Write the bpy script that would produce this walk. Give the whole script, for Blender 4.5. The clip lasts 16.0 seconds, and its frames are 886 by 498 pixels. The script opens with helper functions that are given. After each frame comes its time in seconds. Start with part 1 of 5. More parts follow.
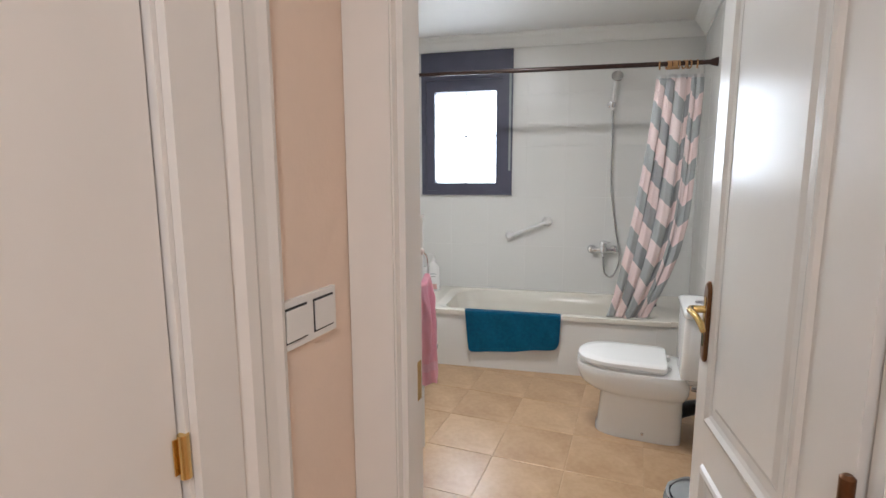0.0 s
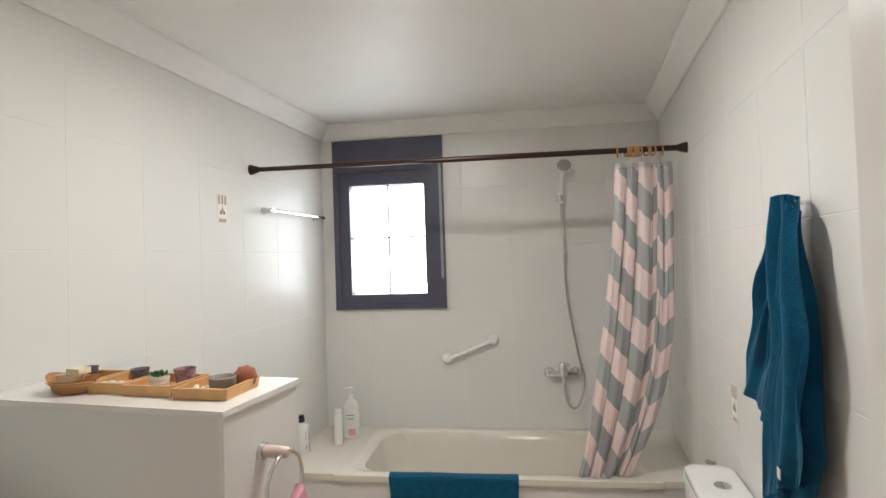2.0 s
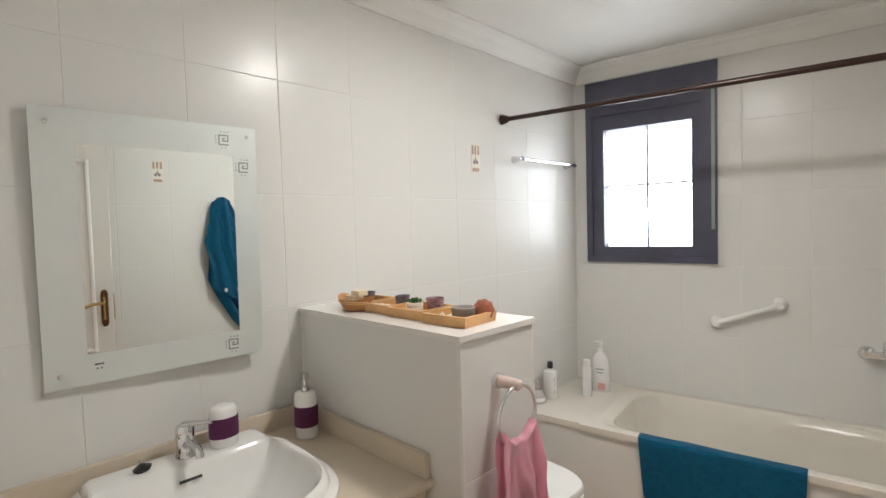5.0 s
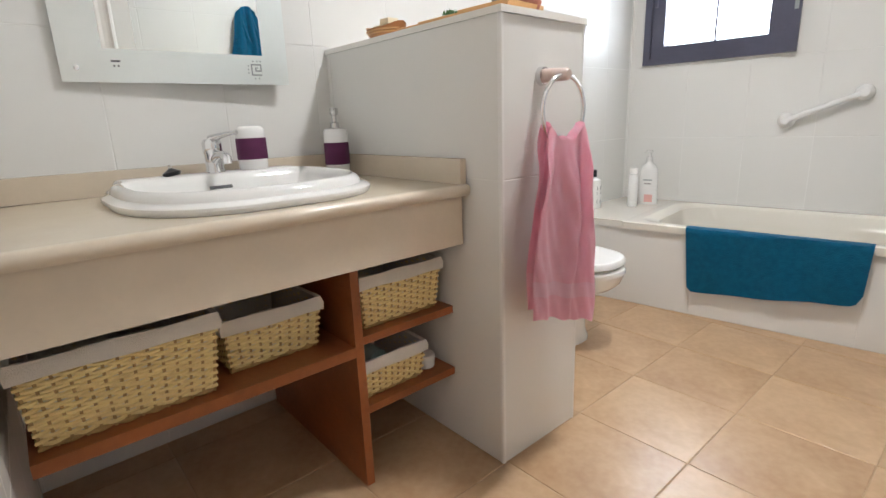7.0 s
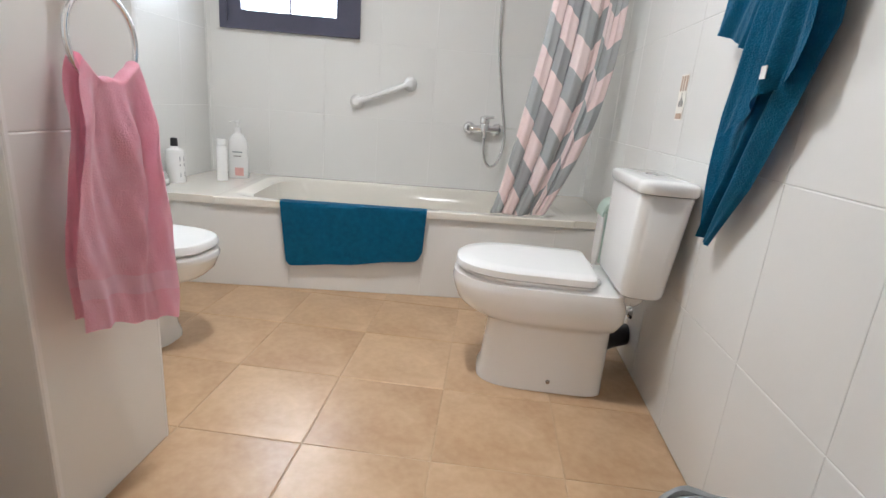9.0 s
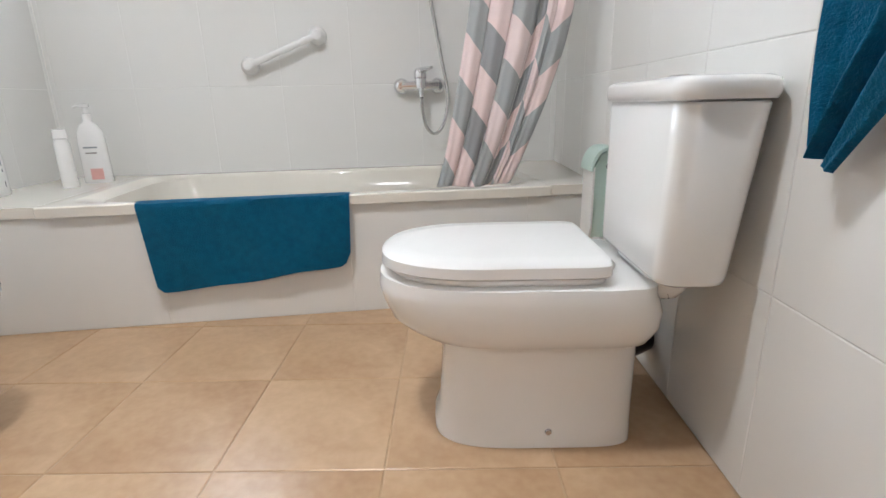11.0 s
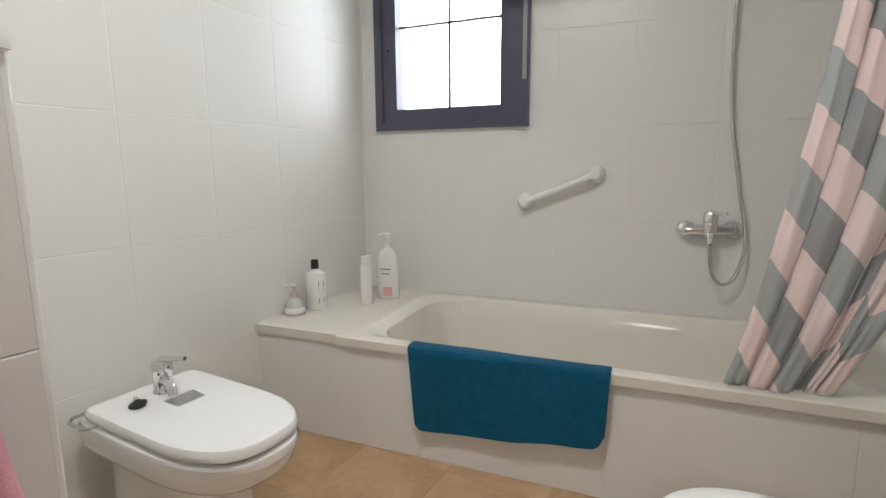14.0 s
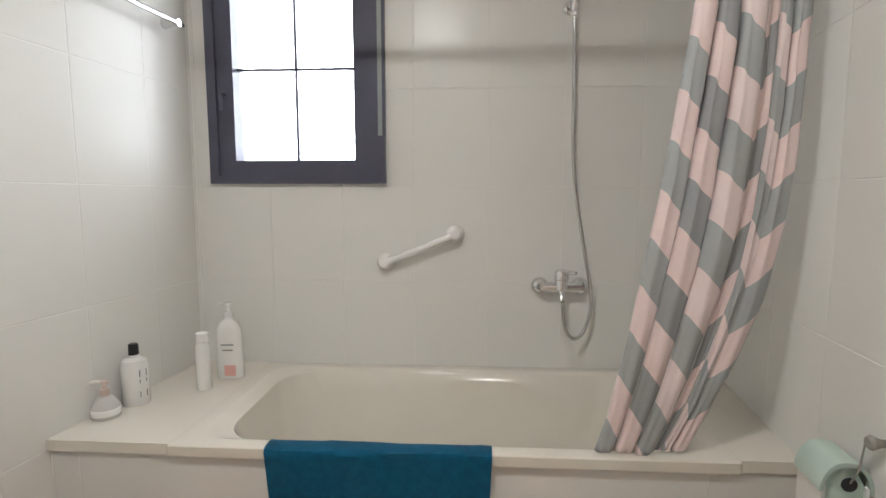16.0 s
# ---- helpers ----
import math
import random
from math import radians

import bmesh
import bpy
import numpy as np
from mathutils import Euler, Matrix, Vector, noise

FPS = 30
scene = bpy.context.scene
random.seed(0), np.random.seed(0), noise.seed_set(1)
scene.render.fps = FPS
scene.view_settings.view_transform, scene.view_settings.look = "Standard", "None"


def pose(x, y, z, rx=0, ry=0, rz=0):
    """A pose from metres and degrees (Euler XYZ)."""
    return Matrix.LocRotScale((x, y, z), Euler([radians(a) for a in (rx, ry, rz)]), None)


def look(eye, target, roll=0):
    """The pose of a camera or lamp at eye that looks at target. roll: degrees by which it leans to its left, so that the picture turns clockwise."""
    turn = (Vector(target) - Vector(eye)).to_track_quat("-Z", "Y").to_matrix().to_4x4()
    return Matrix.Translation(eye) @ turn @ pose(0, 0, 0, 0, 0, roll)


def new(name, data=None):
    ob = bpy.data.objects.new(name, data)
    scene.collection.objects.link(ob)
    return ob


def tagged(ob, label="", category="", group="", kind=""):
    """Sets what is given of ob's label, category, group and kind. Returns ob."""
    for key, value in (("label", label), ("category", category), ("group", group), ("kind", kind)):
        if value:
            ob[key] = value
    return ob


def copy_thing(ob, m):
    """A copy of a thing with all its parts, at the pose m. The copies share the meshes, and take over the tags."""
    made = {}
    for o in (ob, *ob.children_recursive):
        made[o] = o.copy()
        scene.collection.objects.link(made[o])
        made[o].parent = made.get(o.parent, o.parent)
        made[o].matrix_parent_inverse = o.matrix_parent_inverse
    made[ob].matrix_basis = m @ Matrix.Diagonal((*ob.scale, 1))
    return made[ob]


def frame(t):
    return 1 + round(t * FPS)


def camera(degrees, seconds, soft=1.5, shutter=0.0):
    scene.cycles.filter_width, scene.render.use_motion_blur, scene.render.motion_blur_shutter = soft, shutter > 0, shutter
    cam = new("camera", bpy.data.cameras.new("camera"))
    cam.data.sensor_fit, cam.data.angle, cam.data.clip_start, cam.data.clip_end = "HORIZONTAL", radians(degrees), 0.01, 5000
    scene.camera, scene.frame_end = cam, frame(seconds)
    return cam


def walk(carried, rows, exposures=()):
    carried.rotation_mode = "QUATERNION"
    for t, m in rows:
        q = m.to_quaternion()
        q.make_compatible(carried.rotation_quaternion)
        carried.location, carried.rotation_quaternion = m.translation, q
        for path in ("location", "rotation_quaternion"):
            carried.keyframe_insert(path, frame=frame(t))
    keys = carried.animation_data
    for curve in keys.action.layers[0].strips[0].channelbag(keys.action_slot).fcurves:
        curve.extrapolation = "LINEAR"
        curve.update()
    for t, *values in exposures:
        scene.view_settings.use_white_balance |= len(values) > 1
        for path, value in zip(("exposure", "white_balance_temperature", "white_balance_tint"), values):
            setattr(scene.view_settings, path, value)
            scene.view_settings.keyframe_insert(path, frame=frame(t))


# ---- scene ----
cam = camera(83.2, 16.0)
PATH = [
    (0, (1.775, -0.464, 1.403), (1.058, 1.38, 1.111), -0.2),
    (0.5, (1.722, -0.267, 1.422), (1.207, 1.652, 1.191), -0.2),
    (1, (1.678, -0.057, 1.433), (1.294, 1.9, 1.283), -0.5),
    (1.5, (1.641, 0.174, 1.478), (1.259, 2.137, 1.432), -1.2),
    (2, (1.65, 0.397, 1.565), (1.131, 2.328, 1.607), -1.9),
    (2.5, (1.638, 0.476, 1.62), (0.935, 2.346, 1.715), -2.1),
    (3, (1.636, 0.476, 1.625), (0.733, 2.258, 1.727), -2.0),
    (3.2, (1.639, 0.479, 1.618), (0.66, 2.219, 1.722), -2.1),
    (5.3, (1.692, 0.491, 1.448), (0.253, 1.872, 1.301), -1.3),
    (5.5, (1.695, 0.493, 1.402), (0.24, 1.852, 1.209), -1.1),
    (6, (1.687, 0.508, 1.268), (0.207, 1.82, 0.973), -1.3),
    (6.5, (1.661, 0.509, 1.117), (0.177, 1.788, 0.716), -1.6),
    (7, (1.639, 0.518, 0.96), (0.167, 1.778, 0.464), -2.2),
    (7.5, (1.612, 0.536, 0.805), (0.237, 1.853, 0.194), -1.0),
    (8, (1.572, 0.563, 0.773), (0.553, 2.132, 0.065), 1.3),
    (8.5, (1.548, 0.618, 0.823), (1.105, 2.449, 0.151), 4.2),
    (9, (1.583, 0.684, 0.909), (1.437, 2.602, 0.362), 4.7),
    (9.2, (1.593, 0.715, 0.929), (1.506, 2.652, 0.439), 5.0),
    (11.3, (1.654, 1.346, 0.711), (1.629, 3.264, 0.144), -1.5),
    (11.5, (1.654, 1.352, 0.718), (1.62, 3.273, 0.163), -0.6),
    (12, (1.653, 1.398, 0.841), (1.529, 3.342, 0.388), -0.4),
    (12.5, (1.632, 1.429, 0.949), (1.384, 3.381, 0.59), -0.0),
    (13, (1.601, 1.455, 1.092), (1.134, 3.377, 0.796), 0.3),
    (13.5, (1.585, 1.475, 1.079), (0.842, 3.309, 0.792), 0.2),
    (14, (1.588, 1.477, 1.047), (0.61, 3.193, 0.731), -0.4),
    (14.5, (1.6, 1.476, 0.971), (0.626, 3.19, 0.636), -0.1),
    (15, (1.595, 1.489, 0.959), (0.782, 3.292, 0.662), -0.5),
    (15.5, (1.526, 1.502, 1.08), (0.944, 3.404, 0.867), -0.8),
    (16, (1.445, 1.585, 1.184), (1.062, 3.537, 0.973), -0.0),
]
EXPOSURES = [(0, -0.1, 6050, 10), (1, -0.1, 6000, 10), (2, -0.3, 6650, 10), (3, -0.35, 6800, 10), (5.5, -0.22, 6550, 10), (6.2, -0.05, 6500, 10), (7, 0.22, 6200, 10), (8, 0.40, 5850, 10), (8.5, 0.42, 5850, 10), (9, 0.2, 6000, 10), (11.5, 0.25, 5950, 10), (12.5, -0.19, 6200, 10), (13.5, -0.27, 6450, 10), (15, -0.23, 6250, 10), (16, -0.28, 6550, 10)]
walk(cam, [(t, look(eye, target, roll)) for t, eye, target, roll in PATH], EXPOSURES)

# ---- light ----
world = bpy.data.worlds.new("sky_world")
scene.world = world
world.use_nodes = True
wn = world.node_tree.nodes
sky = wn.new("ShaderNodeTexSky")
sky.sky_type, sky.sun_disc = "NISHITA", False
sky.sun_elevation, sky.sun_rotation = radians(48), radians(120)
wn["Background"].inputs["Strength"].default_value = 0.12
world.node_tree.links.new(sky.outputs[0], wn["Background"].inputs["Color"])


def lamp(name, kind, m, energy, color, **k):
    d = bpy.data.lights.new(name, kind)
    d.energy, d.color = energy, color
    if kind == "AREA":
        d.shape, d.size, d.size_y = "RECTANGLE", k["size"][0], k["size"][1]
    if kind == "SUN":
        d.angle = radians(0.5)
    if kind == "POINT":
        d.shadow_soft_size = k["size"]
    ob = new(name, d)
    ob.matrix_world = m
    return ob


lamp("sun", "SUN", pose(0, 0, 8, 42, 0, 60), 3.0, (1.0, 0.94, 0.85))

# ---- plan numbers ----
SLOPE = math.atan(0.135)                      # turn of the window wall and tub against the room
U = Vector((math.cos(SLOPE), math.sin(SLOPE), 0))      # along the window wall
V = Vector((math.sin(SLOPE), -math.cos(SLOPE), 0))     # from the window wall into the room
C0 = Vector((-0.058, 3.564, 0))               # left end of the window wall
RIGHT, FRONT, CEIL = 2.19, 0.424, 2.52
BACK_LEN = (RIGHT - C0.x) / U.x
TH = 0.472                                    # tub level
TUB = Matrix(((U.x, V.x, 0, C0.x), (U.y, V.y, 0, C0.y), (0, 0, 1, 0), (0, 0, 0, 1)))
lamp("window_daylight", "AREA", look(C0 + U * 0.44 - V * 0.12 + Vector((0, 0, 1.72)), C0 + U * 0.46 + V * 1.5 + Vector((0, 0, 1.45))), 7.5, (0.93, 0.97, 1.0), size=(0.5, 0.72))
lamp("ceiling_lamp_light", "AREA", pose(1.115, 1.935, 2.455), 24, (1.0, 0.985, 0.96), size=(0.19, 0.19))
# unseen area light added to brighten the hall; no fitting stands behind it
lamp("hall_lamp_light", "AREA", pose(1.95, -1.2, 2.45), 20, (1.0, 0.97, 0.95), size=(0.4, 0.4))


# ---- materials ----
def mat(name, color, rough=0.5, metal=0.0, var=0.06, scale=6.0, bump=0.0, bscale=60.0, spec=0.5, coat=0.0, rand=0.0, rough_var=0.0, trans=0.0, emit=None, sheen=0.0, sub=0.0, color2=None):
    m = bpy.data.materials.new(name)
    m.use_nodes = True
    nt, b = m.node_tree, m.node_tree.nodes["Principled BSDF"]
    N, L = nt.nodes.new, nt.links.new
    b.inputs["Roughness"].default_value, b.inputs["Metallic"].default_value = rough, metal
    b.inputs["Specular IOR Level"].default_value, b.inputs["Coat Weight"].default_value = spec, coat
    b.inputs["Coat Roughness"].default_value = 0.08
    b.inputs["Transmission Weight"].default_value = trans
    b.inputs["Sheen Weight"].default_value = sheen
    b.inputs["Subsurface Weight"].default_value = sub
    tc = N("ShaderNodeTexCoord")
    n1, n2 = N("ShaderNodeTexNoise"), N("ShaderNodeTexNoise")
    for n, s in ((n1, scale), (n2, scale * 9)):
        n.inputs["Scale"].default_value, n.inputs["Detail"].default_value = s, 4
        L(tc.outputs["Object"], n.inputs["Vector"])
    add = N("ShaderNodeMath"); add.operation = "ADD"
    half = N("ShaderNodeMath"); half.operation = "MULTIPLY"; half.inputs[1].default_value = 0.4
    L(n2.outputs["Fac"], half.inputs[0]); L(n1.outputs["Fac"], add.inputs[0]); L(half.outputs[0], add.inputs[1])
    if rand:
        oi = N("ShaderNodeObjectInfo")
        r = N("ShaderNodeMath"); r.operation = "MULTIPLY_ADD"; r.inputs[1].default_value, r.inputs[2].default_value = rand, -rand / 2
        L(oi.outputs["Random"], r.inputs[0])
        a2 = N("ShaderNodeMath"); a2.operation = "ADD"
        L(add.outputs[0], a2.inputs[0]); L(r.outputs[0], a2.inputs[1]); add = a2
    mp = N("ShaderNodeMapRange")
    mp.inputs["From Min"].default_value, mp.inputs["From Max"].default_value = 0.35, 1.05
    L(add.outputs[0], mp.inputs["Value"])
    mix = N("ShaderNodeMix"); mix.data_type = "RGBA"
    c2 = color2 or [min(1, c * (1 + var)) for c in color]
    mix.inputs[6].default_value = (*[c * (1 - var) for c in color], 1)
    mix.inputs[7].default_value = (*c2, 1)
    L(mp.outputs[0], mix.inputs[0]); L(mix.outputs[2], b.inputs["Base Color"])
    if rough_var:
        rr = N("ShaderNodeMapRange")
        rr.inputs["To Min"].default_value, rr.inputs["To Max"].default_value = rough - rough_var, rough + rough_var
        L(n1.outputs["Fac"], rr.inputs["Value"]); L(rr.outputs[0], b.inputs["Roughness"])
    if bump:
        n3, bp = N("ShaderNodeTexNoise"), N("ShaderNodeBump")
        n3.inputs["Scale"].default_value, n3.inputs["Detail"].default_value = bscale, 3
        bp.inputs["Strength"].default_value, bp.inputs["Distance"].default_value = bump, 0.004
        L(tc.outputs["Object"], n3.inputs["Vector"]); L(n3.outputs["Fac"], bp.inputs["Height"]); L(bp.outputs[0], b.inputs["Normal"])
    if emit:
        b.inputs["Emission Color"].default_value, b.inputs["Emission Strength"].default_value = (*emit[0], 1), emit[1]
    return m


M = {
    "tile": mat("glazed_wall_tile", (0.755, 0.745, 0.715), 0.27, var=0.01, scale=3, bump=0.10, bscale=16, rand=0.1, spec=0.38),
    "grout": mat("tile_grout", (0.82, 0.81, 0.78), 0.6, var=0.05, scale=20),
    "floor_tile": mat("sandy_floor_tile", (0.42, 0.25, 0.128), 0.30, var=0.08, scale=4.2, bump=0.06, bscale=28, rand=0.16, rough_var=0.08, color2=(0.65, 0.455, 0.28)),
    "floor_grout": mat("floor_grout", (0.50, 0.355, 0.215), 0.8, var=0.1, scale=30),
    "ceiling": mat("ceiling_paint", (0.80, 0.79, 0.765), 0.5, spec=0.25, var=0.02, bump=0.05, bscale=30),
    "cove": mat("plaster_cornice", (0.84, 0.83, 0.80), 0.55, var=0.02),
    "peach": mat("peach_wall_paint", (0.81, 0.66, 0.545), 0.7, var=0.04, scale=4, bump=0.15, bscale=120),
    "white_lacquer": mat("white_door_lacquer", (0.80, 0.78, 0.75), 0.22, var=0.02, scale=3, bump=0.03, bscale=50, rough_var=0.05),
    "ceramic": mat("white_ceramic", (0.82, 0.81, 0.785), 0.08, var=0.015, coat=0.4, bump=0.01, bscale=8),
    "plastic_white": mat("white_plastic", (0.82, 0.81, 0.79), 0.22, var=0.02, bump=0.02, bscale=12),
    "bath": mat("cream_bath_enamel", (0.74, 0.70, 0.62), 0.12, var=0.02, coat=0.3),
    "deck": mat("white_marble_deck", (0.80, 0.785, 0.745), 0.14, var=0.03, scale=4),
    # dark frame colour, raised and blued to carry the pane's veiling glare
    "window": mat("dark_window_frame_glare_tint", (0.075, 0.075, 0.115), 0.34, var=0.15, scale=9, bump=0.05),
    "glass": mat("window_glass", (0.95, 0.97, 1.0), 0.02, var=0.0, trans=1.0),
    "chrome": mat("chrome", (0.78, 0.78, 0.79), 0.06, 1.0, var=0.03),
    "steel": mat("brushed_steel", (0.62, 0.62, 0.62), 0.2, 1.0, var=0.06, scale=25),
    "brass": mat("brass", (0.72, 0.50, 0.20), 0.22, 1.0, var=0.12, scale=20),
    "bronze": mat("brown_bronze", (0.16, 0.07, 0.03), 0.3, 0.7, var=0.25, scale=20),
    "rod": mat("dark_brown_rod", (0.035, 0.016, 0.012), 0.3, 0.3, var=0.2, scale=20),
    "wood_ring": mat("light_wood_ring", (0.45, 0.24, 0.10), 0.45, var=0.2, scale=30),
    "teal": mat("teal_towel", (0.003, 0.148, 0.30), 0.95, var=0.16, scale=40, bump=0.8, bscale=230, sheen=0.12, color2=(0.005, 0.205, 0.39)),
    "pink": mat("pink_towel", (1.0, 0.50, 0.61), 0.95, var=0.04, scale=26, bump=0.45, bscale=330, sheen=0.3, color2=(1.0, 0.61, 0.70)),
    "pink_band": mat("pink_woven_band", (1.0, 0.63, 0.72), 0.8, var=0.05, scale=40, bump=0.25, bscale=420, sheen=0.1),
    "c_pink": mat("curtain_pink", (0.80, 0.645, 0.62), 0.5, var=0.05, bump=0.2, bscale=300),
    "c_grey": mat("curtain_grey", (0.37, 0.385, 0.385), 0.5, var=0.06, bump=0.2, bscale=300),
    "c_dark": mat("curtain_dark_grey", (0.31, 0.315, 0.32), 0.5, var=0.06, bump=0.2, bscale=300),
    "c_pale": mat("curtain_pale_pink", (0.80, 0.67, 0.65), 0.5, var=0.05, bump=0.2, bscale=300),
    "c_white": mat("curtain_hem_white", (0.72, 0.71, 0.70), 0.5, var=0.05, bump=0.2, bscale=300),
    "counter": mat("beige_stone_counter", (0.66, 0.57, 0.45), 0.24, var=0.05, scale=9, coat=0.25),
    "wood": mat("red_brown_wood", (0.30, 0.095, 0.03), 0.38, var=0.3, scale=7, bump=0.1, bscale=70),
    "wicker": mat("pale_wicker", (0.95, 0.72, 0.34), 0.38, var=0.16, scale=45, bump=0.3, bscale=300),
    "wicker_dark": mat("brown_wicker_gap_shade", (0.48, 0.30, 0.12), 0.55, var=0.35, scale=40, bump=0.3, bscale=300),
    "linen": mat("basket_liner_linen", (0.74, 0.69, 0.62), 0.9, var=0.06, scale=20, bump=0.5, bscale=400),
    "black": mat("black_plastic", (0.012, 0.012, 0.014), 0.3, var=0.2),
    "purple": mat("purple_sleeve", (0.09, 0.010, 0.060), 0.7, var=0.2, scale=30, bump=0.4, bscale=300),
    "bamboo": mat("bamboo_tray", (0.62, 0.35, 0.14), 0.4, var=0.2, scale=18, bump=0.1),
    "bamboo_dark": mat("dark_bamboo", (0.44, 0.19, 0.065), 0.4, var=0.2, scale=18, bump=0.1),
    "terracotta": mat("terracotta", (0.36, 0.12, 0.07), 0.6, var=0.2, scale=25, bump=0.2),
    "greyware": mat("grey_stoneware", (0.30, 0.28, 0.25), 0.6, var=0.15, scale=25, bump=0.2),
    "leaf": mat("green_leaf", (0.05, 0.16, 0.03), 0.5, var=0.3, scale=40),
    "cream": mat("cream_soap", (0.76, 0.66, 0.46), 0.5, var=0.08, scale=20),
    "mauve": mat("mauve_patterned_paper", (0.20, 0.04, 0.10), 0.6, var=0.5, scale=90, color2=(0.62, 0.42, 0.50)),
    "navy_pattern": mat("dark_patterned_paper", (0.035, 0.03, 0.06), 0.5, var=0.5, scale=70, color2=(0.30, 0.27, 0.33)),
    "mirror": mat("mirror_silver", (0.86, 0.89, 0.87), 0.01, 1.0, var=0.0),
    "frost": mat("frosted_mirror_border", (0.80, 0.84, 0.82), 0.28, 0.5, var=0.03, scale=8),
    "grey_mark": mat("grey_motif", (0.30, 0.33, 0.33), 0.4, var=0.1),
    "brown_mark": mat("brown_motif_print", (0.42, 0.29, 0.21), 0.45, var=0.25, scale=60),
    "grey_print": mat("grey_motif_print", (0.24, 0.22, 0.20), 0.45, var=0.3, scale=60),
    "cream_print": mat("cream_motif_print", (0.78, 0.74, 0.67), 0.4, var=0.1, scale=40),
    "cream_mount": mat("pale_pink_plastic", (0.60, 0.48, 0.43), 0.35, var=0.06),
    "mint_pale": mat("pale_white_mint_paint", (0.80, 0.80, 0.77), 0.5, var=0.04, scale=15),
    "mint": mat("pale_mint_paint", (0.50, 0.62, 0.55), 0.55, var=0.05, scale=15),
    "dark_print": mat("dark_label_print", (0.04, 0.04, 0.06), 0.4, var=0.3),
    "red_print": mat("coral_label_print", (0.75, 0.42, 0.38), 0.4, var=0.1),
    "soap": mat("pale_liquid_soap", (0.78, 0.66, 0.55), 0.2, var=0.1),
    "clear": mat("clear_plastic", (0.92, 0.90, 0.87), 0.08, var=0.03, trans=0.45),
    "lamp": mat("lit_lamp_glass", (0.9, 0.9, 0.88), 0.3, var=0.0, emit=((1.0, 0.96, 0.9), 7.0)),
    "towel_mint": mat("mint_cloth", (0.38, 0.50, 0.46), 0.9, var=0.1, scale=20, bump=0.5, bscale=300),
    "sky_card": mat("bright_sky_backdrop", (0.9, 0.95, 1.0), 1.0, var=0.0, emit=((0.88, 0.94, 1.0), 3.6)),
    "liner": mat("thin_bag_plastic", (0.55, 0.58, 0.60), 0.25, var=0.1, trans=0.5),
}


# ---- building helpers ----
def part(name, bm, material, parent=None, label="", smooth=False, bevel=0.0, m=None):
    me = bpy.data.meshes.new(name)
    if bevel:
        bmesh.ops.bevel(bm, geom=[e for e in bm.edges if e.calc_face_angle(0) > 0.6], offset=bevel, segments=2, affect="EDGES", clamp_overlap=True)
    bmesh.ops.recalc_face_normals(bm, faces=bm.faces)
    bm.to_mesh(me)
    bm.free()
    for mm in (material if isinstance(material, (list, tuple)) else [material]):
        me.materials.append(M[mm])
    if smooth:
        me.polygons.foreach_set("use_smooth", [True] * len(me.polygons))
        me.set_sharp_from_angle(angle=radians(42))
    ob = new(name, me)
    if m is not None:
        ob.matrix_world = m
    if parent is not None:
        ob.parent = parent
    if label:
        ob["label"] = label
    return ob


def thing(name, label, category, group="", m=None):
    ob = new(name)
    ob.empty_display_size = 0.05
    if m is not None:
        ob.matrix_world = m
    return tagged(ob, label, category, group)


def box(x0, x1, y0, y1, z0, z1, bm=None):
    bm = bm or bmesh.new()
    v = [bm.verts.new(p) for p in ((x0, y0, z0), (x1, y0, z0), (x1, y1, z0), (x0, y1, z0), (x0, y0, z1), (x1, y0, z1), (x1, y1, z1), (x0, y1, z1))]
    for f in ((3, 2, 1, 0), (4, 5, 6, 7), (0, 1, 5, 4), (1, 2, 6, 5), (2, 3, 7, 6), (3, 0, 4, 7)):
        bm.faces.new([v[i] for i in f])
    return bm


def prism(points, z0, z1, bm=None):
    bm = bm or bmesh.new()
    lo, hi = [bm.verts.new((x, y, z0)) for x, y in points], [bm.verts.new((x, y, z1)) for x, y in points]
    bm.faces.new(lo[::-1]); bm.faces.new(hi)
    n = len(points)
    for i in range(n):
        bm.faces.new((lo[i], lo[(i + 1) % n], hi[(i + 1) % n], hi[i]))
    return bm


def loft(sections, caps=(True, True), bm=None):
    """Skin over rings of points of equal count."""
    bm = bm or bmesh.new()
    rings = [[bm.verts.new(p) for p in s] for s in sections]
    n = len(rings[0])
    for a, b in zip(rings, rings[1:]):
        for i in range(n):
            bm.faces.new((a[i], a[(i + 1) % n], b[(i + 1) % n], b[i]))
    if caps[0]:
        bm.faces.new(rings[0][::-1])
    if caps[1]:
        bm.faces.new(rings[-1])
    return bm


def lathe(profile, seg=24, bm=None, at=(0, 0, 0)):
    """Rings of (radius, height)."""
    return loft([[(at[0] + r * math.cos(2 * math.pi * k / seg), at[1] + r * math.sin(2 * math.pi * k / seg), at[2] + z) for k in range(seg)] for r, z in profile], bm=bm)


